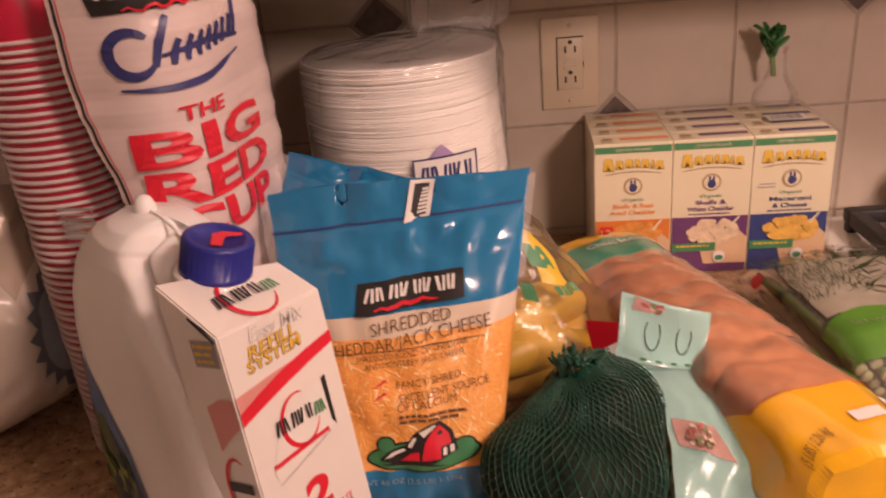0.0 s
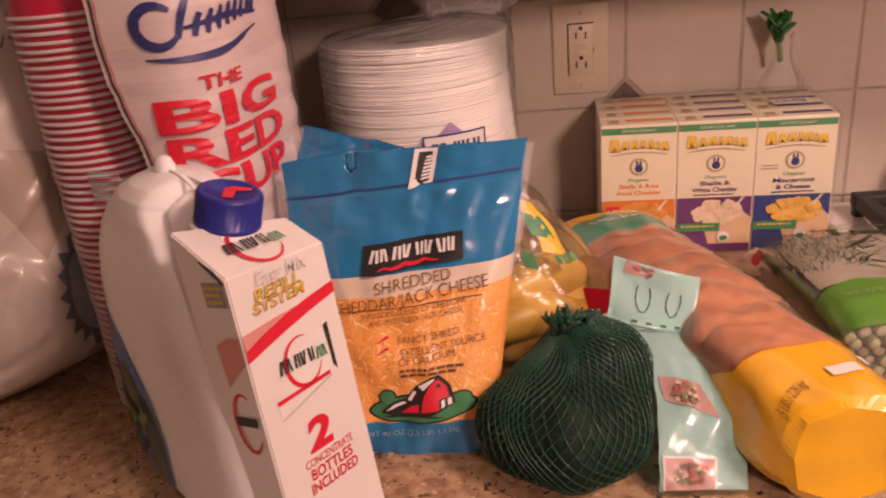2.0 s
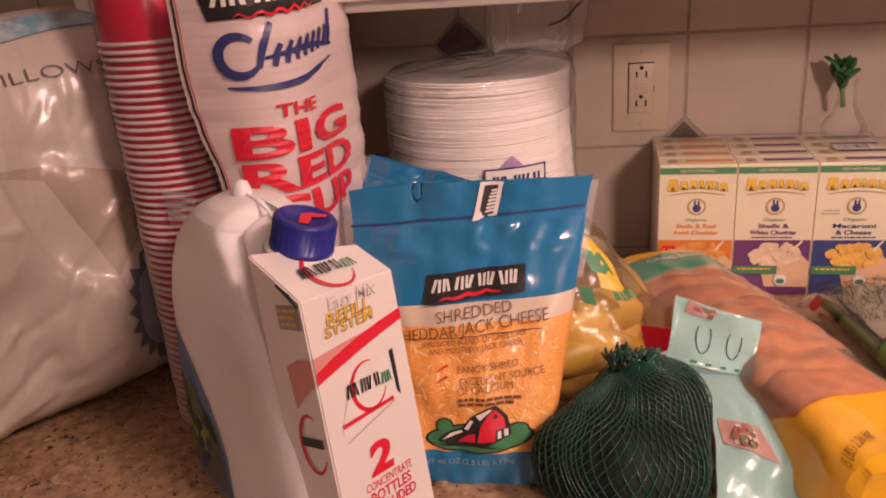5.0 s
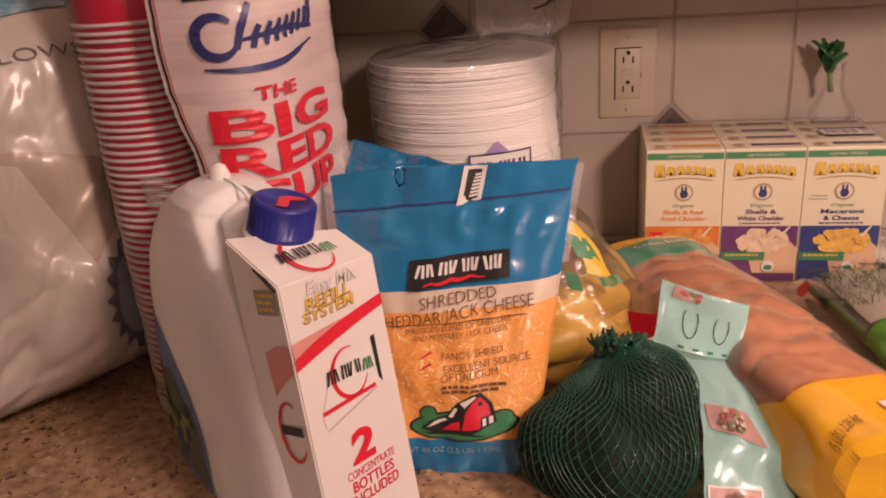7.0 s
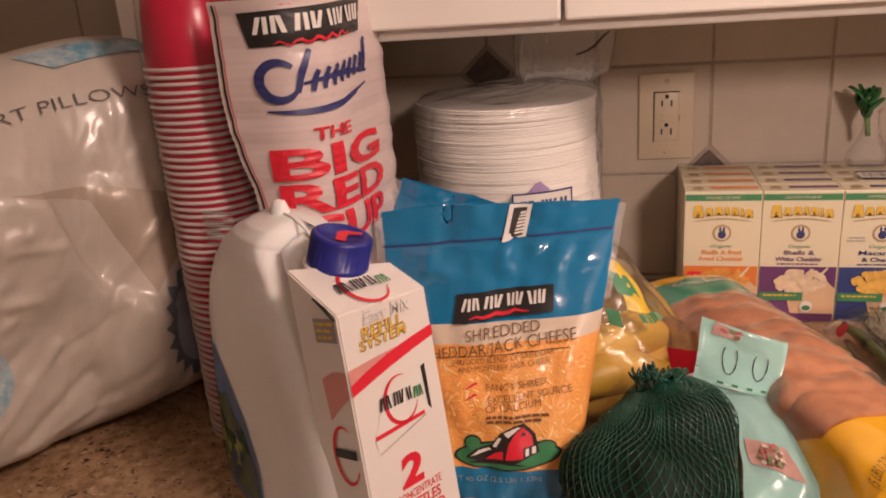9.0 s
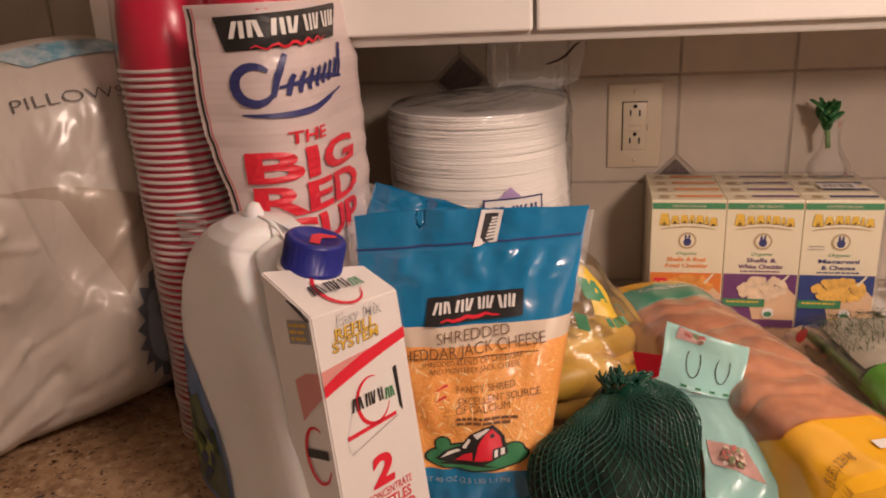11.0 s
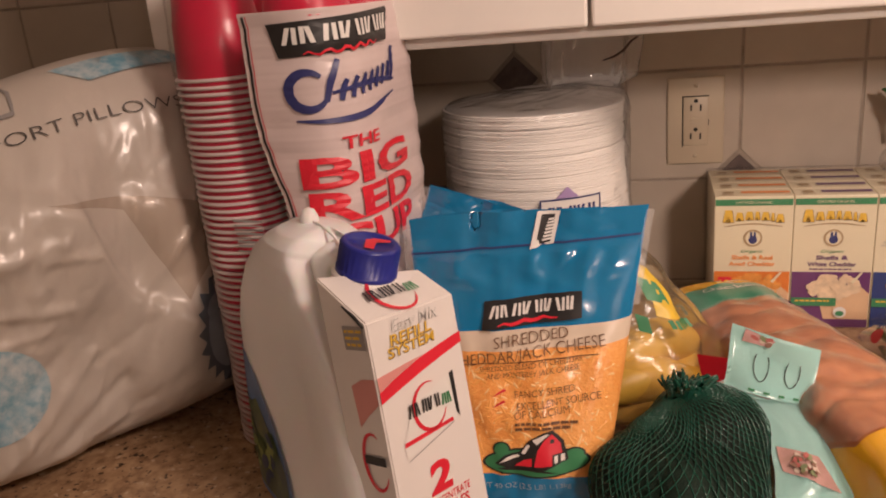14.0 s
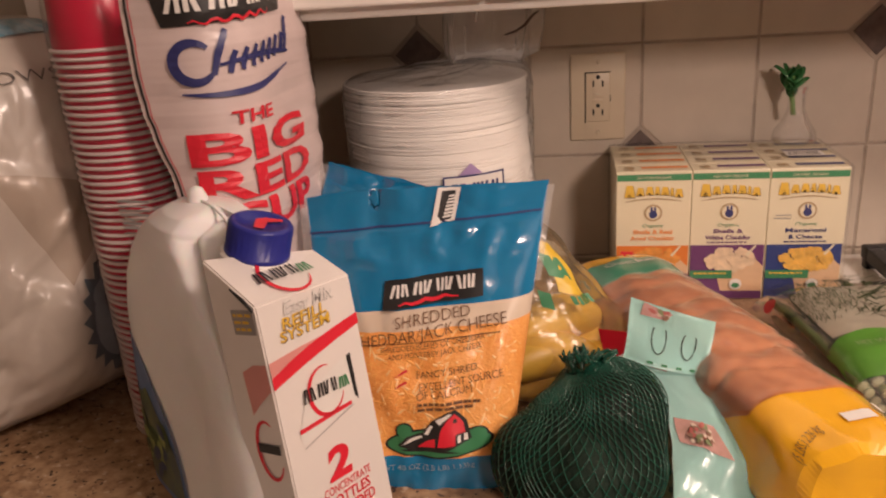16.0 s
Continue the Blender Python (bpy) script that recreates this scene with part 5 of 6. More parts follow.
bm = bmesh.new()
rng = random.Random(31)
for n in range(64):
    a, r = rng.uniform(0, 2 * math.pi), 0.008 * math.sqrt(rng.random())
    p = Vector((-0.022 + r * math.cos(a), -0.518 + r * math.sin(a), 1.012))
    pts = [p]
    for k in range(5):
        p = p + Vector((rng.uniform(-0.002, 0.004) + 0.0022 * math.cos(a), rng.uniform(-0.003, 0.004) + 0.0015 * math.sin(a), rng.uniform(0.0, 0.0085) * (1 - k * 0.12)))
        pts.append(p)
    tube_bm(pts, [0.0026, 0.0028, 0.0024, 0.0020, 0.0016, 0.0008], 6, bm)
part("net_knot", bm, M_NET, avo, "gathered green net end")

# teal header card of the net bag
M_TEAL = material("teal_printed_film", (0.60, 0.95, 0.90), 0.20, vary=0.06, scale=20, coat=0.6, bump=0.45, bump_scale=55)
M_PINK = material("food_picture_print", (0.62, 0.36, 0.34), 0.3, vary=0.5, scale=90, second=(0.40, 0.24, 0.20), coat=0.3)
TL, TR, BL, BR = Vector((0.022, -0.485, 1.067)), Vector((0.096, -0.475, 1.038)), Vector((0.014, -0.495, 1.013)), Vector((0.087, -0.488, 0.990))


def head_map(a, b, lift=0.0):
    p = (BL.lerp(BR, a)).lerp(TL.lerp(TR, a), b)
    n = (BR - BL).cross(TL - BL).normalized()
    return p + n * (lift + 0.006 * math.sin(a * 3.0) + 0.002 * math.sin(b * 5 + a * 4))


tag = part("header_card", sheet(lambda u, v: head_map(u, v), 16, 12), M_TEAL, avo, "teal printed header card")
for cx in (0.36, 0.72):
    bm = tube_bm([head_map(cx + 0.085 * math.sin(radians(a)), 0.46 - 0.25 * math.cos(radians(a)) + 0.02, 0.0012) for a in range(-130, 131, 20)], 0.0004, 6)
    part("punched_edge", bm, M_DARK, avo)
poly_print("picture", [[(0.12, 0.78), (0.40, 0.80), (0.46, 0.93), (0.14, 0.99)]], head_map, M_PINK, avo, 0.001, cut=0.2)
poly_print("small_print", [rect(x, x + 0.07, 0.05, 0.09) for x in (0.25, 0.42, 0.60, 0.78)], head_map, I_GREEN, avo, 0.001, cut=0.2)
ROWS_L = [Vector((0.020, -0.492, 1.012)), Vector((0.032, -0.492, 1.000)), Vector((0.048, -0.529, 0.986)), Vector((0.046, -0.562, 0.969)), Vector((0.042, -0.596, 0.948)), Vector((0.040, -0.612, 0.922))]
ROWS_R = [Vector((0.087, -0.485, 0.990)), Vector((0.096, -0.488, 0.987)), Vector((0.098, -0.528, 0.983)), Vector((0.106, -0.577, 0.964)), Vector((0.112, -0.586, 0.933)), Vector((0.107, -0.612, 0.922))]


def strip_map(a, b, lift=0.0):
    f = (1 - b) * (len(ROWS_L) - 1)
    i = min(len(ROWS_L) - 2, max(0, int(f)))
    k = f - i
    k2 = k
    p = (ROWS_L[i].lerp(ROWS_L[i + 1], k2)).lerp(ROWS_R[i].lerp(ROWS_R[i + 1], k2), a)
    n = Vector((0.25, -0.60, 0.75)).normalized()
    return p + n * (lift + 0.004 * math.sin(a * math.pi) + wob((a * 4, b * 7, 3), 1.0, 0.004))


part("header_strip", sheet(lambda u, v: strip_map(u, v), 20, 36), M_TEAL, avo, "teal printed bag strip")
poly_print("picture", [[(0.06, 0.88), (0.30, 0.80), (0.58, 0.86), (0.20, 0.96)], [(0.10, 0.42), (0.74, 0.37), (0.60, 0.51), (0.06, 0.54)], [(0.05, 0.0), (0.60, 0.0), (0.60, 0.16), (0.05, 0.17)]], strip_map, M_PINK, avo, 0.0012, "small food pictures", cut=0.12)
rng = random.Random(21)
M_PICS = [material("picture_green", (0.24, 0.28, 0.14), 0.3, vary=0.3), material("picture_red", (0.50, 0.15, 0.13), 0.3, vary=0.3), material("picture_cream", (0.70, 0.58, 0.48), 0.3, vary=0.2), material("picture_brown", (0.30, 0.17, 0.12), 0.3, vary=0.3)]
for cx, cy, rx, ry in ((0.30, 0.875, 0.14, 0.035), (0.36, 0.46, 0.17, 0.045), (0.33, 0.08, 0.20, 0.055)):
    for n in range(40):
        a, r = rng.uniform(0, 6.28), math.sqrt(rng.random())
        poly_print("picture_detail", [ellipse(cx + rx * r * math.cos(a), cy + ry * r * math.sin(a), rng.uniform(0.02, 0.045), rng.uniform(0.006, 0.015), 10, rng.uniform(-12, 12))], strip_map, M_PICS[n % 4], avo, 0.0016 + n * 0.00008, cut=0.12)
for n in range(8):
    poly_print("picture_detail", [ellipse(rng.uniform(0.18, 0.40), rng.uniform(0.82, 0.94), 0.05, 0.03, 10, rng.uniform(0, 180))], head_map, M_PICS[n % 4], avo, 0.0014 + n * 0.00008, cut=0.2)
poly_print("picture_frame", [rect(0.03, 0.05, 0.0, 0.175), rect(0.60, 0.62, 0.0, 0.165), rect(0.03, 0.62, 0.165, 0.175)], strip_map, I_WHITE, avo, 0.0013, cut=0.12)

# ---- bag of chicken patties ----
M_YELLOWBAG = material("glossy_yellow_bag", (0.88, 0.46, 0.014), 0.22, vary=0.08, scale=16, coat=0.5, bump=0.12, bump_scale=35)
M_PATTY = material("breaded_patties", (0.64, 0.275, 0.11), 0.5, vary=0.4, scale=70, bump=0.8, bump_scale=90, second=(0.38, 0.12, 0.04), coat=0.2)
M_TEALBAND = material("green_label_band", (0.06, 0.27, 0.17), 0.3, vary=0.1, coat=0.4)
chicken = thing("chicken_patty_bag", "yellow and clear plastic bag of breaded chicken patties", "frozen food bag")
KN, KF = Vector((0.171, -0.620, 0)), Vector((0.036, -0.222, 0))
KD = (KF - KN).normalized()
KS = Vector((KD.y, -KD.x, 0))
KL = (KF - KN).length


def chick(u, s, lift=0.0):
    """u: 0 to 1 round the bag from its right underside over the top; s: 0 near end to 1 far end."""
    a = radians(-35 + 250 * u)
    w = 0.064
    h = 0.050 + 0.003 * math.sin(s * 3.0)
    if s < 0.10:
        q = 1 - s / 0.10
        w *= 1 - 0.14 * q * q
        h *= 1 - 0.07 * q * q
    if s > 0.80:
        q = (s - 0.80) / 0.20
        h *= 1 - 0.62 * q ** 1.6
        w *= 1 - 0.10 * q
    ca, sa = math.cos(a), math.sin(a)
    x = w * math.copysign(abs(ca) ** 0.75, ca) * ((0.90 + 0.1 * min(1.0, s / 0.3)) if ca > 0 else 0.78 + 0.20 * s)
    z = h * math.copysign(abs(sa) ** 0.75, sa)
    crease = wob((x * 40, s * 9, z * 30), 1.0, 0.004) + 0.0032 * (abs(math.sin(s * 36 + ca * 2.2 + wob((x * 30, s * 8, 1), 1.0, 2.2))) ** 0.6 - 0.7) * max(0.0, min(1.0, (s - 0.22) / 0.06, (0.82 - s) / 0.06))
    r = 1 + (crease + lift) / math.hypot(x, z)
    zc = 0.048 + (0.022 * (s - 0.8) / 0.2 if s > 0.8 else 0)
    p = KN + KD * (KL * s - 0.32 * x * max(0.0, 1 - s / 0.3)) + KS * (x * r)
    return Vector((p.x, p.y, max(COUNTER + 0.001, COUNTER + zc + z * r)))


def chick_part(name, s0, s1, mat, label):
    part(name, grid_bm(lambda u, v: chick(u, s0(u) + (s1(u) - s0(u)) * v), 72, 110), mat, chicken, label)


b1 = lambda u: 0.185 - 0.03 * u + 0.008 * math.sin(u * 9) + 0.75 * max(0.0, u - 0.72)
b2 = lambda u: 0.83 - 0.03 * math.cos((u - 0.5) * 6)
b3 = lambda u: 0.93
chick_part("yellow_end", lambda u: 0.0, b1, M_YELLOWBAG, "glossy yellow printed bag end")
chick_part("clear_middle", b1, b2, M_PATTY, "clear film over breaded patties")
chick_part("green_band", b2, b3, M_TEALBAND, "green printed band")
chick_part("far_end", b3, lambda u: 1.0, M_YELLOWBAG, "yellow far end of the bag")


film = part("clear_film", grid_bm(lambda u, v: chick(0.04 + 0.92 * u, b1(u) + (b2(u) - b1(u)) * v, 0.0022), 64, 48), film_material("patty_bag_film", haze=0.13, gloss=0.42, rough=0.14, bump_scale=26, bump=0.5, haze_tint=(0.85, 0.66, 0.56)), chicken, "clear glossy film")
film.visible_shadow = False


FACETS = [-0.22, 0.03, 0.20, 0.36, 0.52, 0.70, 0.86, 1.00, 1.2201]


def end_fan(u, v):
    u = -0.22 + 1.44 * u
    k = max(n for n in range(8) if FACETS[n] <= u + 1e-9)
    flat = chick(FACETS[k], 0.0).lerp(chick(FACETS[k + 1], 0.0), (u - FACETS[k]) / (FACETS[k + 1] - FACETS[k]))
    v = (0.0, 0.14, 0.35, 0.55, 0.8, 1.0)[int(v * 5 + 0.5)]
    p = chick(u, 0.0) if v == 0 else flat
    c = KN + Vector((-0.004, 0, COUNTER + 0.046))
    out = 0.008 * min(1.0, v / 0.14)
    q = p.lerp(c, 0.10 * min(1.0, v / 0.14) + 0.90 * max(0.0, (v - 0.14) / 0.86))
    return q - KD * (out + wob((q.x * 30, q.z * 30, 5), 1.0, 0.003) * min(1.0, v / 0.14))


part("end_fold", grid_bm(end_fan, 72, 5), M_YELLOWBAG, chicken, "folded creased bag end", smooth=False)


def flap(u, v):
    base = chick(0.02 + 0.30 * u, 0.012)
    out = KS * 0.013 - KD * 0.012 + Vector((0, 0, 0.002))
    return base + out * v * (0.4 + 0.9 * math.sin(math.pi * (0.15 + 0.7 * u))) + Vector((0, 0, 0.008 * math.sin(u * 9) * v))


part("seal_flap", sheet(flap, 14, 5, 0.0008), M_YELLOWBAG, chicken, "folded yellow seal flap")


cmap = lambda a, b, lift=0.0: chick(a, b, lift)
poly_print("price_sticker", [[(0.425, 0.062), (0.495, 0.058), (0.495, 0.084), (0.425, 0.088)], [(0.32, 0.108), (0.37, 0.098), (0.37, 0.122), (0.32, 0.134)]], cmap, I_WHITE, chicken, 0.0022, "white price sticker", cut=0.03)


words("weight_print", [("(5 LBS.) 2.26 kg", 0, 0, 0.010, 0.070, 0.1, 0, 0.0)], lambda a, b, lift=0.0: chick(0.655 - a * 2.5, 0.022 + a * 0.60 + b * 2.2, lift), I_BROWN, chicken, 0.0014)
words("band_print", [("Chicken Patties", 0, 0, 0.012, 0.11, 0, 0, 0.0)], lambda a, b, lift=0.0: chick(0.42 - a * 3.4, 0.868 + b * 2.4, lift), I_WHITE, chicken, 0.0014)

# ---- bag of asparagus ----
M_ASPB = film_material("vegetable_bag_film", haze=0.10, gloss=0.5, rough=0.10, bump_scale=40)
M_SPEAR = material("asparagus_green", (0.12, 0.17, 0.06), 0.45, vary=0.4, scale=50)
M_TIP = material("asparagus_tip", (0.045, 0.075, 0.035), 0.55, vary=0.5, scale=140, bump=0.6, bump_scale=260)
M_CUT = material("cut_stem_end", (0.42, 0.42, 0.23), 0.5, vary=0.35, scale=60)
M_GREENLAB = material("bright_green_label", (0.10, 0.30, 0.035), 0.28, vary=0.2, scale=18, coat=0.5)
asp = thing("asparagus_bag", "clear bag of green asparagus spears with green label", "vegetable bag")
G0, G1, G2, G3 = Vector((0.232, -0.452, 0)), Vector((0.385, -0.492, 0)), Vector((0.205, -0.235, 0)), Vector((0.372, -0.205, 0))


def asp_at(a, b):
    return (G0.lerp(G1, a)).lerp(G2.lerp(G3, a), b)


rng = random.Random(8)
for r in range(5):
    for c in range(11):
        a = (c + 0.5 + 0.45 * (r % 2)) / 11.5
        rad = rng.uniform(0.0056, 0.0078)
        top = 0.008 + r * 0.0112 * (1 - 0.35 * abs(2 * a - 1) ** 3)
        s0 = asp_at(a, rng.uniform(0.0, 0.045))
        s1 = asp_at(min(0.97, max(0.03, a + rng.uniform(-0.03, 0.03))), rng.uniform(0.86, 0.97))
        z = COUNTER + top
        pts = [Vector((*s0.lerp(s1, k).xy, z + 0.006 * math.sin(k * 3.1))) for k in (0.0, 0.03, 0.35, 0.68, 0.80, 0.92, 1.0)]
        tube = tube_bm(pts, [rad * q for q in (0.93, 1.0, 0.95, 0.85, 0.95, 0.6, 0.12)], 10)
        sp = part("spear", tube, M_SPEAR, asp)
        d = (pts[1] - pts[0]).normalized()
        bm = bmesh.new()
        bmesh.ops.create_cone(bm, cap_ends=True, segments=12, radius1=rad * 0.88, radius2=rad * 0.7, depth=0.0015)
        part("cut_end", move(bm, Matrix.Translation(pts[0] - d * 0.0008) @ (-d).to_track_quat("Z", "Y").to_matrix().to_4x4()), M_CUT, sp, "pale cut stem end")
        bm = bmesh.new()
        for q in range(9):
            k = 0.70 + 0.27 * q / 9
            p = s0.lerp(s1, k)
            bmesh.ops.create_cone(bm, cap_ends=False, segments=6, radius1=rad * (1.25 - 0.6 * q / 9), radius2=rad * 0.3, depth=0.016, matrix=Matrix.Translation((p.x, p.y, z + 0.006 * math.sin(k * 3.1))) @ d.to_track_quat("Z", "Y").to_matrix().to_4x4())
        part("tip", bm, M_TIP, sp, "dark scaly spear tip")


def asp_film(u, v, lift=0.0):
    """u across the bag over its top, v from the front to the back."""
    a = radians(180 * u)
    c, s = math.cos(a), math.sin(a)
    x = 0.5 - 0.53 * math.copysign(abs(c) ** 0.55, c)
    hh = 0.064 * max(0.12, (1 - max(0, v - 0.72) ** 1.2 * 2.4)) * (0.80 + 0.20 * min(1, v * 6))
    p = asp_at(x, -0.035 + 1.09 * v)
    z = COUNTER + 0.002 + (hh + 0.004) * max(0.0, s) ** 0.5 + lift + wob((u * 7, v * 8, 4), 1.0, 0.0035) * s
    return Vector((p.x, p.y, max(COUNTER + 0.001, z)))


f = part("film", grid_bm(lambda u, v: asp_film(u, v), 48, 40), M_ASPB, asp, "clear crinkled bag film")
f.visible_shadow = False
f = part("film_end", grid_bm(lambda u, v: asp_film(u, 0.0) * (1 - v) + Vector((asp_film(u, 0).x, asp_film(u, 0).y, COUNTER + 0.001)) * v, 48, 4), M_ASPB, asp)
f.visible_shadow = False
part("label", grid_bm(lambda u, v: asp_film(0.12 + 0.78 * u, 0.035 + (0.22 + 0.07 * math.sin(u * 3.1)) * v, 0.0012), 40, 12), M_GREENLAB, asp, "bright green printed label")
words("label_text", [("NET WT. 2.25 LBS. (1.02 kg)", 0, 0, 0.008, 0.110, 0.0, 0, 0.0)], lambda a, b, lift=0.0: asp_film(0.55 + a * 4.2, 0.205 + b * 4.0, lift), material("pale_green_ink", (0.30, 0.42, 0.20), 0.4), asp, 0.0020)
M_PRINT = material("white_bag_print", (0.42, 0.39, 0.31), 0.4, vary=0.15, scale=60)
part("white_print", grid_bm(lambda u, v: asp_film(0.24 + 0.62 * u, 0.31 + (0.40 + 0.05 * math.sin(u * 7)) * v, 0.0010), 36, 18), M_PRINT, asp, "white printed field")
rng = random.Random(17)
bm = bmesh.new()
for n in range(1100):
    u0, v0 = rng.uniform(0.18, 0.90), rng.uniform(0.55, 0.93)
    if n % 4 == 0:
        v0 = rng.uniform(0.40, 0.56)
    ang, ln = radians(rng.gauss(70, 26)), rng.uniform(0.03, 0.085)
    du, dv = ln * math.cos(ang), ln * math.sin(ang)
    w = 0.0022
    pts = [(u0, v0), (u0 + du * 0.5 + w, v0 + dv * 0.5), (u0 + du, v0 + dv), (u0 + du * 0.5 - w, v0 + dv * 0.5)]
    bm.faces.new([bm.verts.new(asp_film(a, b, 0.0020 + 0.00001 * n)) for a, b in pts])
part("fern_print", bm, material("fern_ink", (0.045, 0.065, 0.025), 0.4, vary=0.4), asp, "dark green printed fern strokes")["kind"] = "stuff"
poly_print("red_print", [band([(0.50 + x, 0.36), (0.505 + x, 0.42), (0.53 + x, 0.44), (0.55 + x, 0.40), (0.552 + x, 0.36)], 0.004, 0.006) for x in (0.0, 0.055, 0.11, 0.165)] + [band([(0.49, 0.352), (0.60, 0.350), (0.72, 0.353)], 0.002, 0.003)], lambda a, b, lift=0.0: asp_film(a, b, lift), I_RED, asp, 0.0024, "red script shape", cut=0.03)
poly_print("red_print", [ellipse(0.13, 0.83, 0.06, 0.05, 16)], lambda a, b, lift=0.0: asp_film(a, b, lift), I_RED, asp, 0.0016, cut=0.05)

# ---- clear bag of yellow fruit ----
M_FRUIT = material("yellow_fruit_skin", (0.68, 0.42, 0.06), 0.42, vary=0.2, scale=25, bump=0.15)
M_FRUITBAG = film_material("fruit_bag_film", tint=(1.0, 0.97, 0.90), haze=0.13, gloss=0.24, rough=0.18, bump_scale=30, bump=0.4, haze_tint=(0.66, 0.52, 0.32))
M_BAGYEL = material("yellow_bag_print", (0.78, 0.52, 0.05), 0.35, vary=0.15, scale=40)
fruit = thing("fruit_bag", "clear plastic bag of yellow bananas with printed header", "fruit bag")
for c, r, a, t in (((-0.020, -0.375, 0.942), (0.075, 0.026, 0.026), 35, 5), ((-0.045, -0.395, 0.965), (0.070, 0.024, 0.024), 30, 10), ((0.000, -0.335, 0.945), (0.070, 0.026, 0.027), 40, -5), ((-0.030, -0.350, 0.988), (0.070, 0.025, 0.024), 45, 14), ((-0.06, -0.36, 0.945), (0.06, 0.025, 0.026), 60, 0)):
    bm = bmesh.new()
    bmesh.ops.create_uvsphere(bm, u_segments=24, v_segments=14, radius=1.0)
    for v in bm.verts:
        bend = 0.016 * v.co.x * v.co.x
        v.co = Vector((v.co.x * r[0], v.co.y * r[1], v.co.z * r[2] - bend))
    part("banana", move(bm, pose(*c, 0, t, a)), M_FRUIT, fruit)


def fruit_film(u, v, lift=0.0):
    a = 2 * math.pi * u
    base = Vector((-0.020, -0.365, COUNTER + 0.002))
    top = Vector((-0.095, -0.345, 1.125))
    c = base.lerp(top, v)
    r = 0.098 * (1 - v) ** 0.85 + 0.010
    r *= 1 + 0.07 * math.sin(7 * a + 4 * v) * v + 0.05 * math.sin(13 * a) * v
    r += wob((math.cos(a) * 2, math.sin(a) * 2, v * 6), 1.3, 0.008) + lift
    return c + Vector((r * math.cos(a), 0.72 * r * math.sin(a), 0))


f = part("bag", grid_bm(lambda u, v: fruit_film(u, v), 64, 30, wrap=True), M_FRUITBAG, fruit, "clear crinkled plastic bag")
f.visible_shadow = False
fm = lambda a, b, lift=0.0: fruit_film(a, b, lift)
poly_print("yellow_print", [[(0.82, 0.56), (0.90, 0.52), (0.91, 0.76), (0.85, 0.80)]], fm, M_BAGYEL, fruit, 0.0012, cut=0.04)
poly_print("green_print", [[(0.815, 0.64), (0.88, 0.60), (0.885, 0.70), (0.825, 0.74)], [(0.76, 0.50), (0.79, 0.48), (0.795, 0.56), (0.765, 0.58)]], fm, I_GREEN, fruit, 0.0018, cut=0.04)
poly_print("small_print", [rect(0.84 + 0.013 * n, 0.85 + 0.013 * n, 0.50 - 0.004 * n, 0.54 - 0.004 * n) for n in range(6)], fm, I_GREEN, fruit, 0.0020, cut=0.04)
tagp = thing("red_tag", "red and white printed paper tag beside the net bag", "tag")
rt = plane_map((0.000, -0.416, 1.004), (0.9, 0.1, -0.42), (0.35, 0.1, 0.93))
bm = bmesh.new()
line = [rt(0, 0), rt(0.042, 0.010), rt(0.044, -0.028), rt(0.020, -0.030)]
bm.faces.new([bm.verts.new(p) for p in line])
bmesh.ops.solidify(bm, geom=bm.faces[:], thickness=0.0008)
part("card", bm, I_RED, tagp, smooth=False)
poly_print("white_corner", [[(0.022, -0.026), (0.043, -0.026), (0.043, -0.006)]], rt, I_WHITE, tagp, 0.0010)

# ---- package of pillows ----
M_PILLOWBAG = material("white_glossy_pillow_bag", (0.56, 0.50, 0.44), 0.36, vary=0.07, scale=10, bump=0.40, bump_scale=38, coat=0.28)
M_BLUEPRINT = material("blue_bag_print", (0.14, 0.34, 0.46), 0.35, vary=0.5, scale=130, second=(0.55, 0.62, 0.64), coat=0.4)
M_SUN = material("slate_blue_print", (0.12, 0.14, 0.17), 0.45, vary=0.15, coat=0.4)
pillow = thing("pillow_package", "large white plastic package of pillows with printed text", "pillow package")
PD = Vector((0.60, 0.80, 0))
PN = Vector((0.80, -0.60, 0))
PC = Vector((-0.685, -0.455, COUNTER + 0.001))
PW, PH, PT = 0.62, 0.40, 0.135


FOLD_A = [-1.0, -0.6, -0.134, 0.097, 0.166, 0.226, 0.6, 1.0]
FOLD_Z = [1.1, 0.96, 0.813, 0.713, 0.522, 0.427, 0.25, 0.1]
CREASES = [(-0.12, 0.115, 0.141, 0.227, 0.020, -0.008), (0.141, 0.227, 0.24, 0.40, 0.022, -0.006), (0.226, 0.427, 0.452, 0.56, 0.018, 0.008), (-0.28, 0.45, -0.07, 0.44, 0.014, 0.006), (-0.25, 0.535, 0.01, 0.472, 0.016, 0.007), (-0.4, 0.20, -0.05, 0.36, 0.02, -0.006), (0.0, 0.05, 0.3, 0.2, 0.02, -0.006), (-0.30, 0.10, 0.05, 0.33, 0.018, 0.006), (-0.5, 0.36, -0.2, 0.42, 0.02, 0.008), (-0.22, 0.07, 0.20, 0.13, 0.016, 0.005), (0.05, 0.30, 0.30, 0.38, 0.015, -0.005), (-0.05, 0.62, 0.12, 0.58, 0.015, 0.006), (-0.3, 0.66, 0.02, 0.64, 0.02, 0.008), (0.1, 0.76, 0.5, 0.64, 0.03, -0.006)]


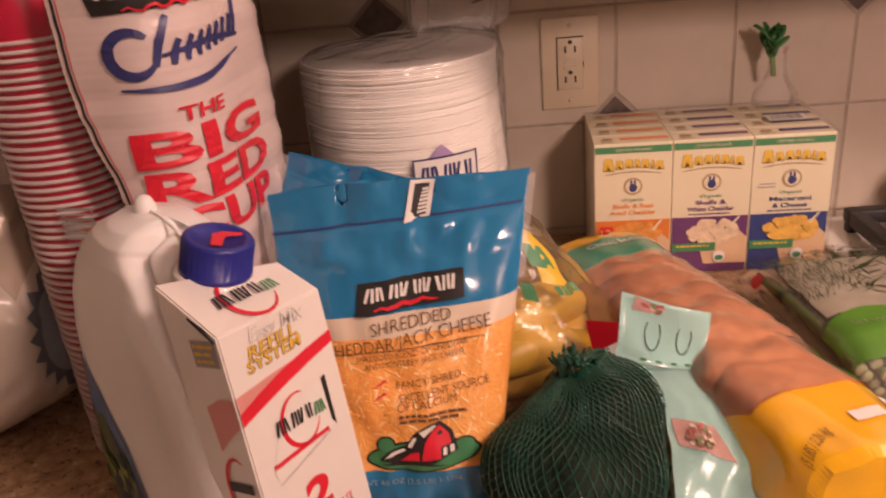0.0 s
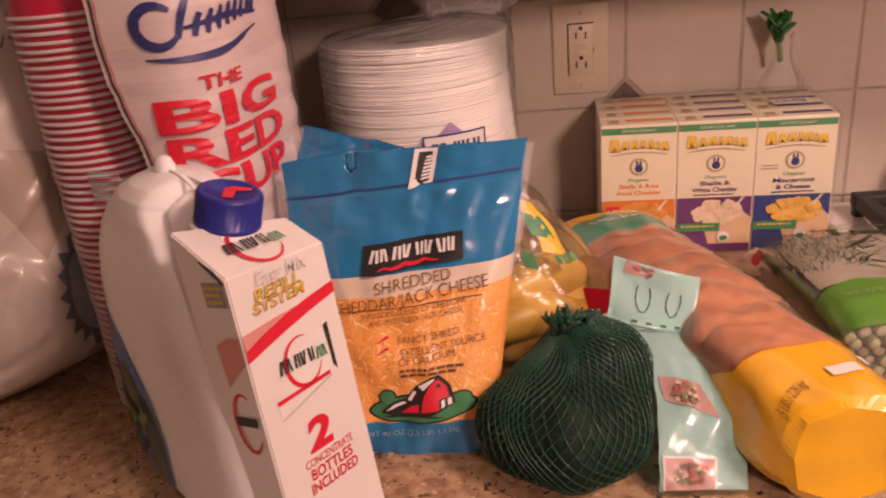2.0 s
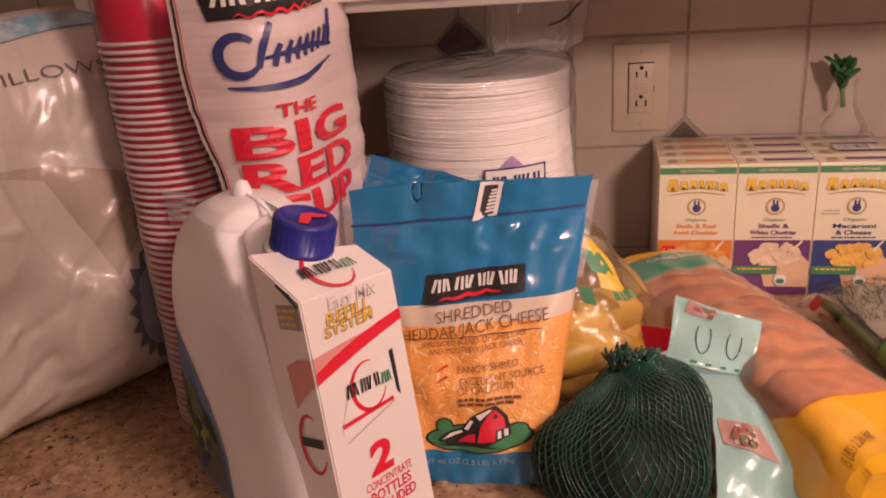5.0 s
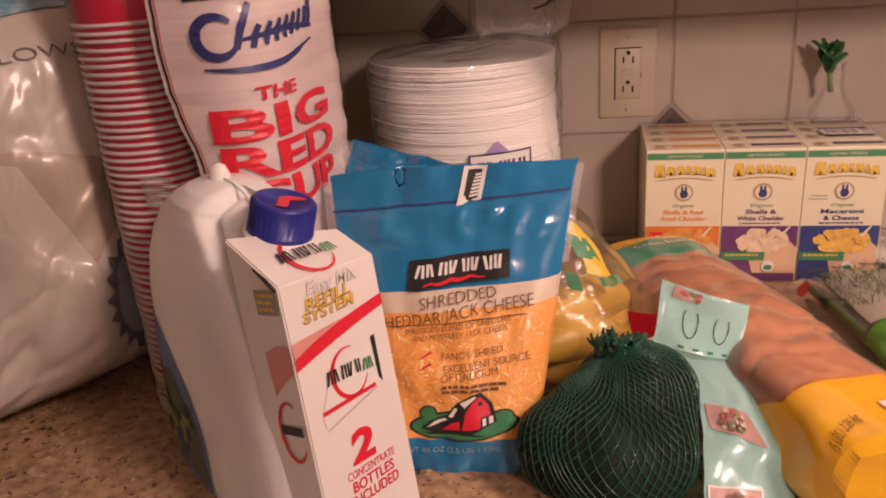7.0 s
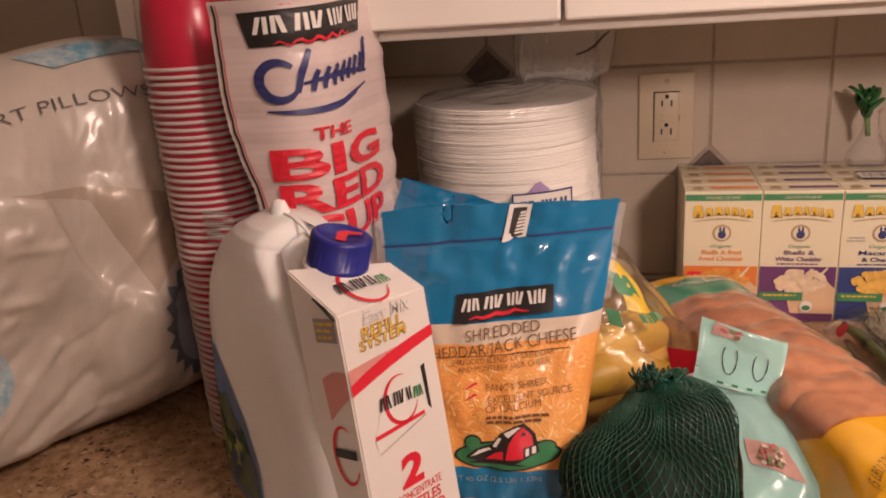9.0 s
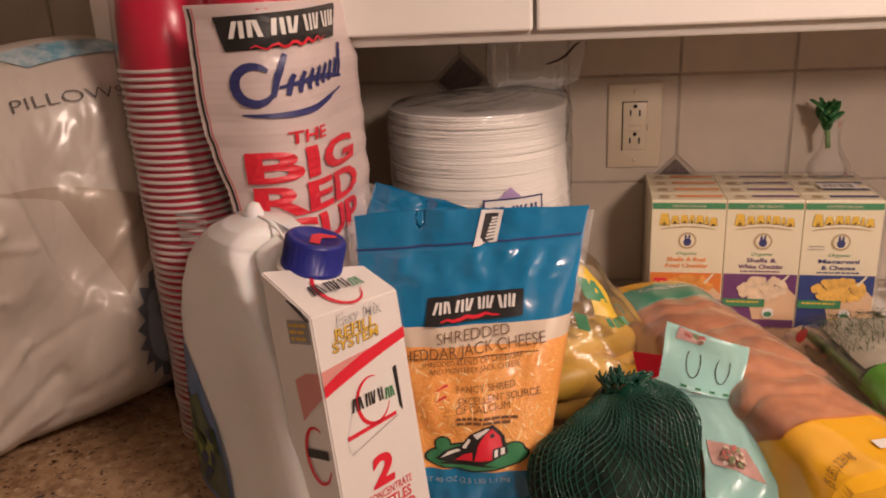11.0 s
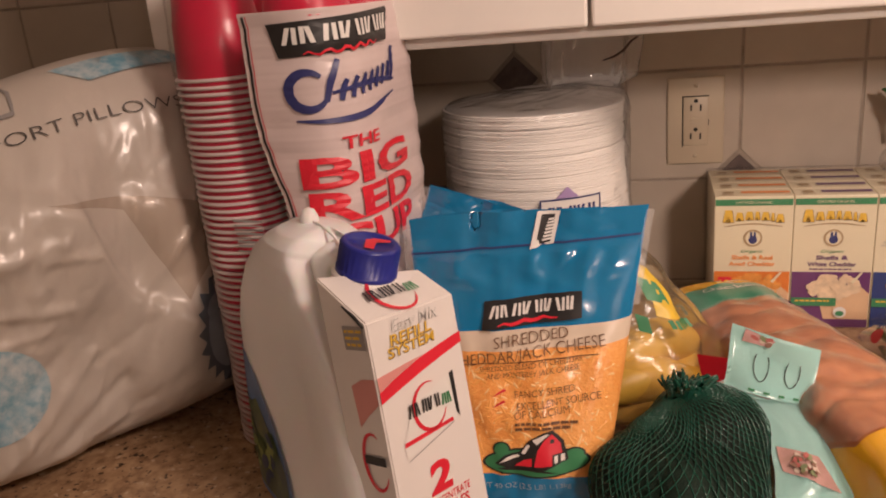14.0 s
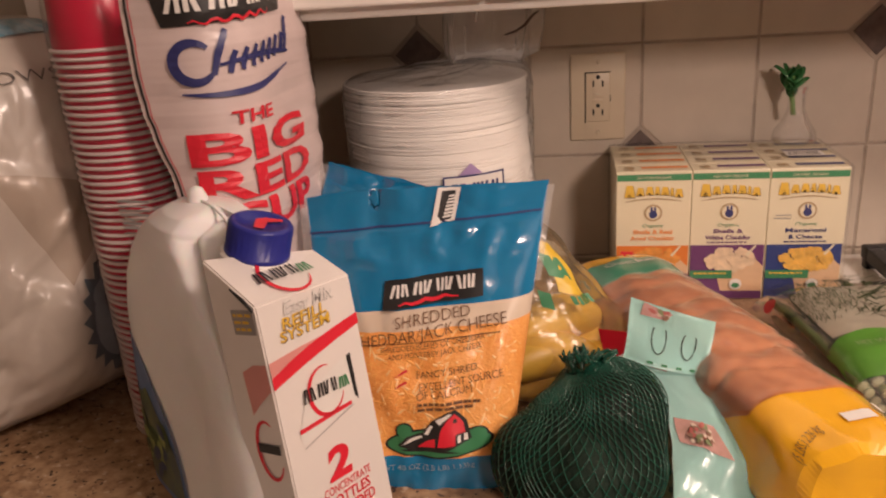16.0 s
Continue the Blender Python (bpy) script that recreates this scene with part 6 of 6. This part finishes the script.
def pil_pos(a, z, side):
    """A plump sealed bag: a along it from -1 to 1, z from 0 to 1, side -1 back and 1 front."""
    ea = max(0.0, 1 - abs(a) ** 3.2)
    ez = max(0.0, 1 - abs(2 * z - 1) ** (2.6 if z > 0.5 else 7.0))
    d = PT * (ea ** 0.5) * (ez ** 0.5)
    q = (a * 2.6, z * 2.0, side * 2.0)
    d += (wob(q, 1.0, 0.030) + wob(q, 2.6, 0.010)) * ea * ez
    ray = math.atan2(z - 0.46, a * 1.5 + 0.35)
    f = z - float(np.interp(a, FOLD_A, FOLD_Z))
    d += 0.016 / (1 + math.exp(max(-40.0, min(40.0, f / 0.010)))) * math.exp(-2.2 * max(0.0, -f)) * ea * ez
    for (a0, z0, a1, z1, wide, deep) in CREASES:
        k = max(0.0, min(1.0, ((a - a0) * (a1 - a0) + (z - z0) * (z1 - z0)) / ((a1 - a0) ** 2 + (z1 - z0) ** 2)))
        d += 0.6 * deep * math.exp(-(((a - a0 - k * (a1 - a0)) ** 2 + (z - z0 - k * (z1 - z0)) ** 2) / wide ** 2)) * ea * ez
    patch = math.exp(-(((a + 0.16) / 0.22) ** 2 + ((z - 0.53) / 0.13) ** 2))
    d += (wob((a * 7, z * 9, 1), 1.0, 0.004) + wob((a * 22, z * 24, 4), 1.0, 0.0022)) * patch
    d += (wob((a * 8, z * 5 - a * 4, 7), 1.0, 0.004) + 0.0030 * abs(wob((a * 17, z * 13 - a * 11, 3), 1.0, 1.0)) + 0.0016 * abs(wob((a * 38, z * 30 - a * 26, 9), 1.0, 1.0))) * ea * ez
    d += 0.28 * (0.0055 + 0.006 * max(0.0, 0.55 - z)) * math.sin(ray * 17 + wob(q, 1.2, 3.0)) * ea * ez * min(1.0, (abs(z - 0.46) + abs(a + 0.25)) * 1.4)
    top = PH * (0.945 + 0.085 * math.sin(a * 2.2 + 0.3)) - 0.05 * abs(a) ** 5
    low = 0.012 * abs(a) ** 3
    zz = low + (top - low) * z
    p = PC + PD * (a * PW / 2 * (1 - 0.05 * (2 * z - 1) ** 2)) + PN * (side * d * 0.9)
    return Vector((p.x, min(p.y, -0.008), PC.z + zz))


def pil_bm():
    bm = bmesh.new()
    add_grid(bm, lambda u, v: pil_pos(2 * u - 1, v, 1), 200, 140)
    add_grid(bm, lambda u, v: pil_pos(1 - 2 * u, v, -1), 200, 140)
    bmesh.ops.remove_doubles(bm, verts=bm.verts[:], dist=0.0004)
    return bm


part("bag", pil_bm(), M_PILLOWBAG, pillow)


def pil_map(a, b, lift=0.0):
    """a metres along the front, b height above the floor."""
    p = pil_pos(max(-0.98, min(0.98, a / (PW / 2))), max(0.01, min(0.99, (b - PC.z) / (PH * 0.985))), 1)
    return p + (PN + Vector((0, 0, 0.3 if b > 1.2 else 0))).normalized() * (lift + 0.001)


words("print", [("COMFORT PILLOWS", 0.040, 1.258, 0.0110, 0.262, 0, -3, -0.016)], pil_map, material("dark_grey_ink", (0.10, 0.09, 0.085), 0.5), pillow, 0.0016, "thin grey printed text")
poly_print("brand_shape", [band([(-0.07, 1.308), (-0.07, 1.285), (-0.055, 1.279), (-0.035, 1.281), (-0.030, 1.313)], 0.004, 0.004), band([(-0.018, 1.315), (-0.018, 1.285), (0.008, 1.285), (0.014, 1.301), (0.004, 1.317), (-0.018, 1.317)], 0.004, 0.004)], pil_map, I_GREY, pillow, 0.0016, cut=0.012)
poly_print("blue_print", [[(0.06, 1.306), (0.20, 1.316), (0.22, 1.296), (0.09, 1.290)]], pil_map, M_BLUEPRINT, pillow, 0.0016, "pale blue printed mark", cut=0.02)
poly_print("picture", [ellipse(-0.092, 1.046, 0.062, 0.052, 32, -12)], pil_map, M_BLUEPRINT, pillow, 0.0016, "blue fibre picture", cut=0.012)
# tinted film patch: the darker shade between the folds is in its colour
M_FOLDSHADE = film_material("fold_shade_film", tint=(0.86, 0.80, 0.74), haze=0.14, gloss=0.10, rough=0.3, bump=0.2, haze_tint=(0.42, 0.36, 0.31))
poly_print("fold_shade", [[(0.000, 1.207), (0.100, 1.178), (0.200, 1.142), (0.160, 1.105), (0.115, 1.068), (0.075, 1.172)]], pil_map, M_FOLDSHADE, pillow, 0.0012, "tinted film patch standing for shade between the bag's folds", cut=0.010).visible_shadow = False
sun = []
for n in range(36):
    r = 0.060 if n % 2 else 0.048
    sun.append((0.158 + r * 0.8 * math.cos(radians(n * 10)), 1.024 + r * math.sin(radians(n * 10))))
poly_print("sun_print", [sun], pil_map, M_SUN, pillow, 0.0016, "slate blue sunburst print", cut=0.012)
poly_print("sun_field", [ellipse(0.158, 1.024, 0.0345, 0.043, 28)], pil_map, material("pale_slate_print", (0.27, 0.30, 0.34), 0.4, vary=0.15), pillow, 0.0022, cut=0.012)
poly_print("small_print", bars(0.050, 0.936, 0.085, 0.004, 9, seed=14), pil_map, I_GREY, pillow, 0.0016, cut=0.012)
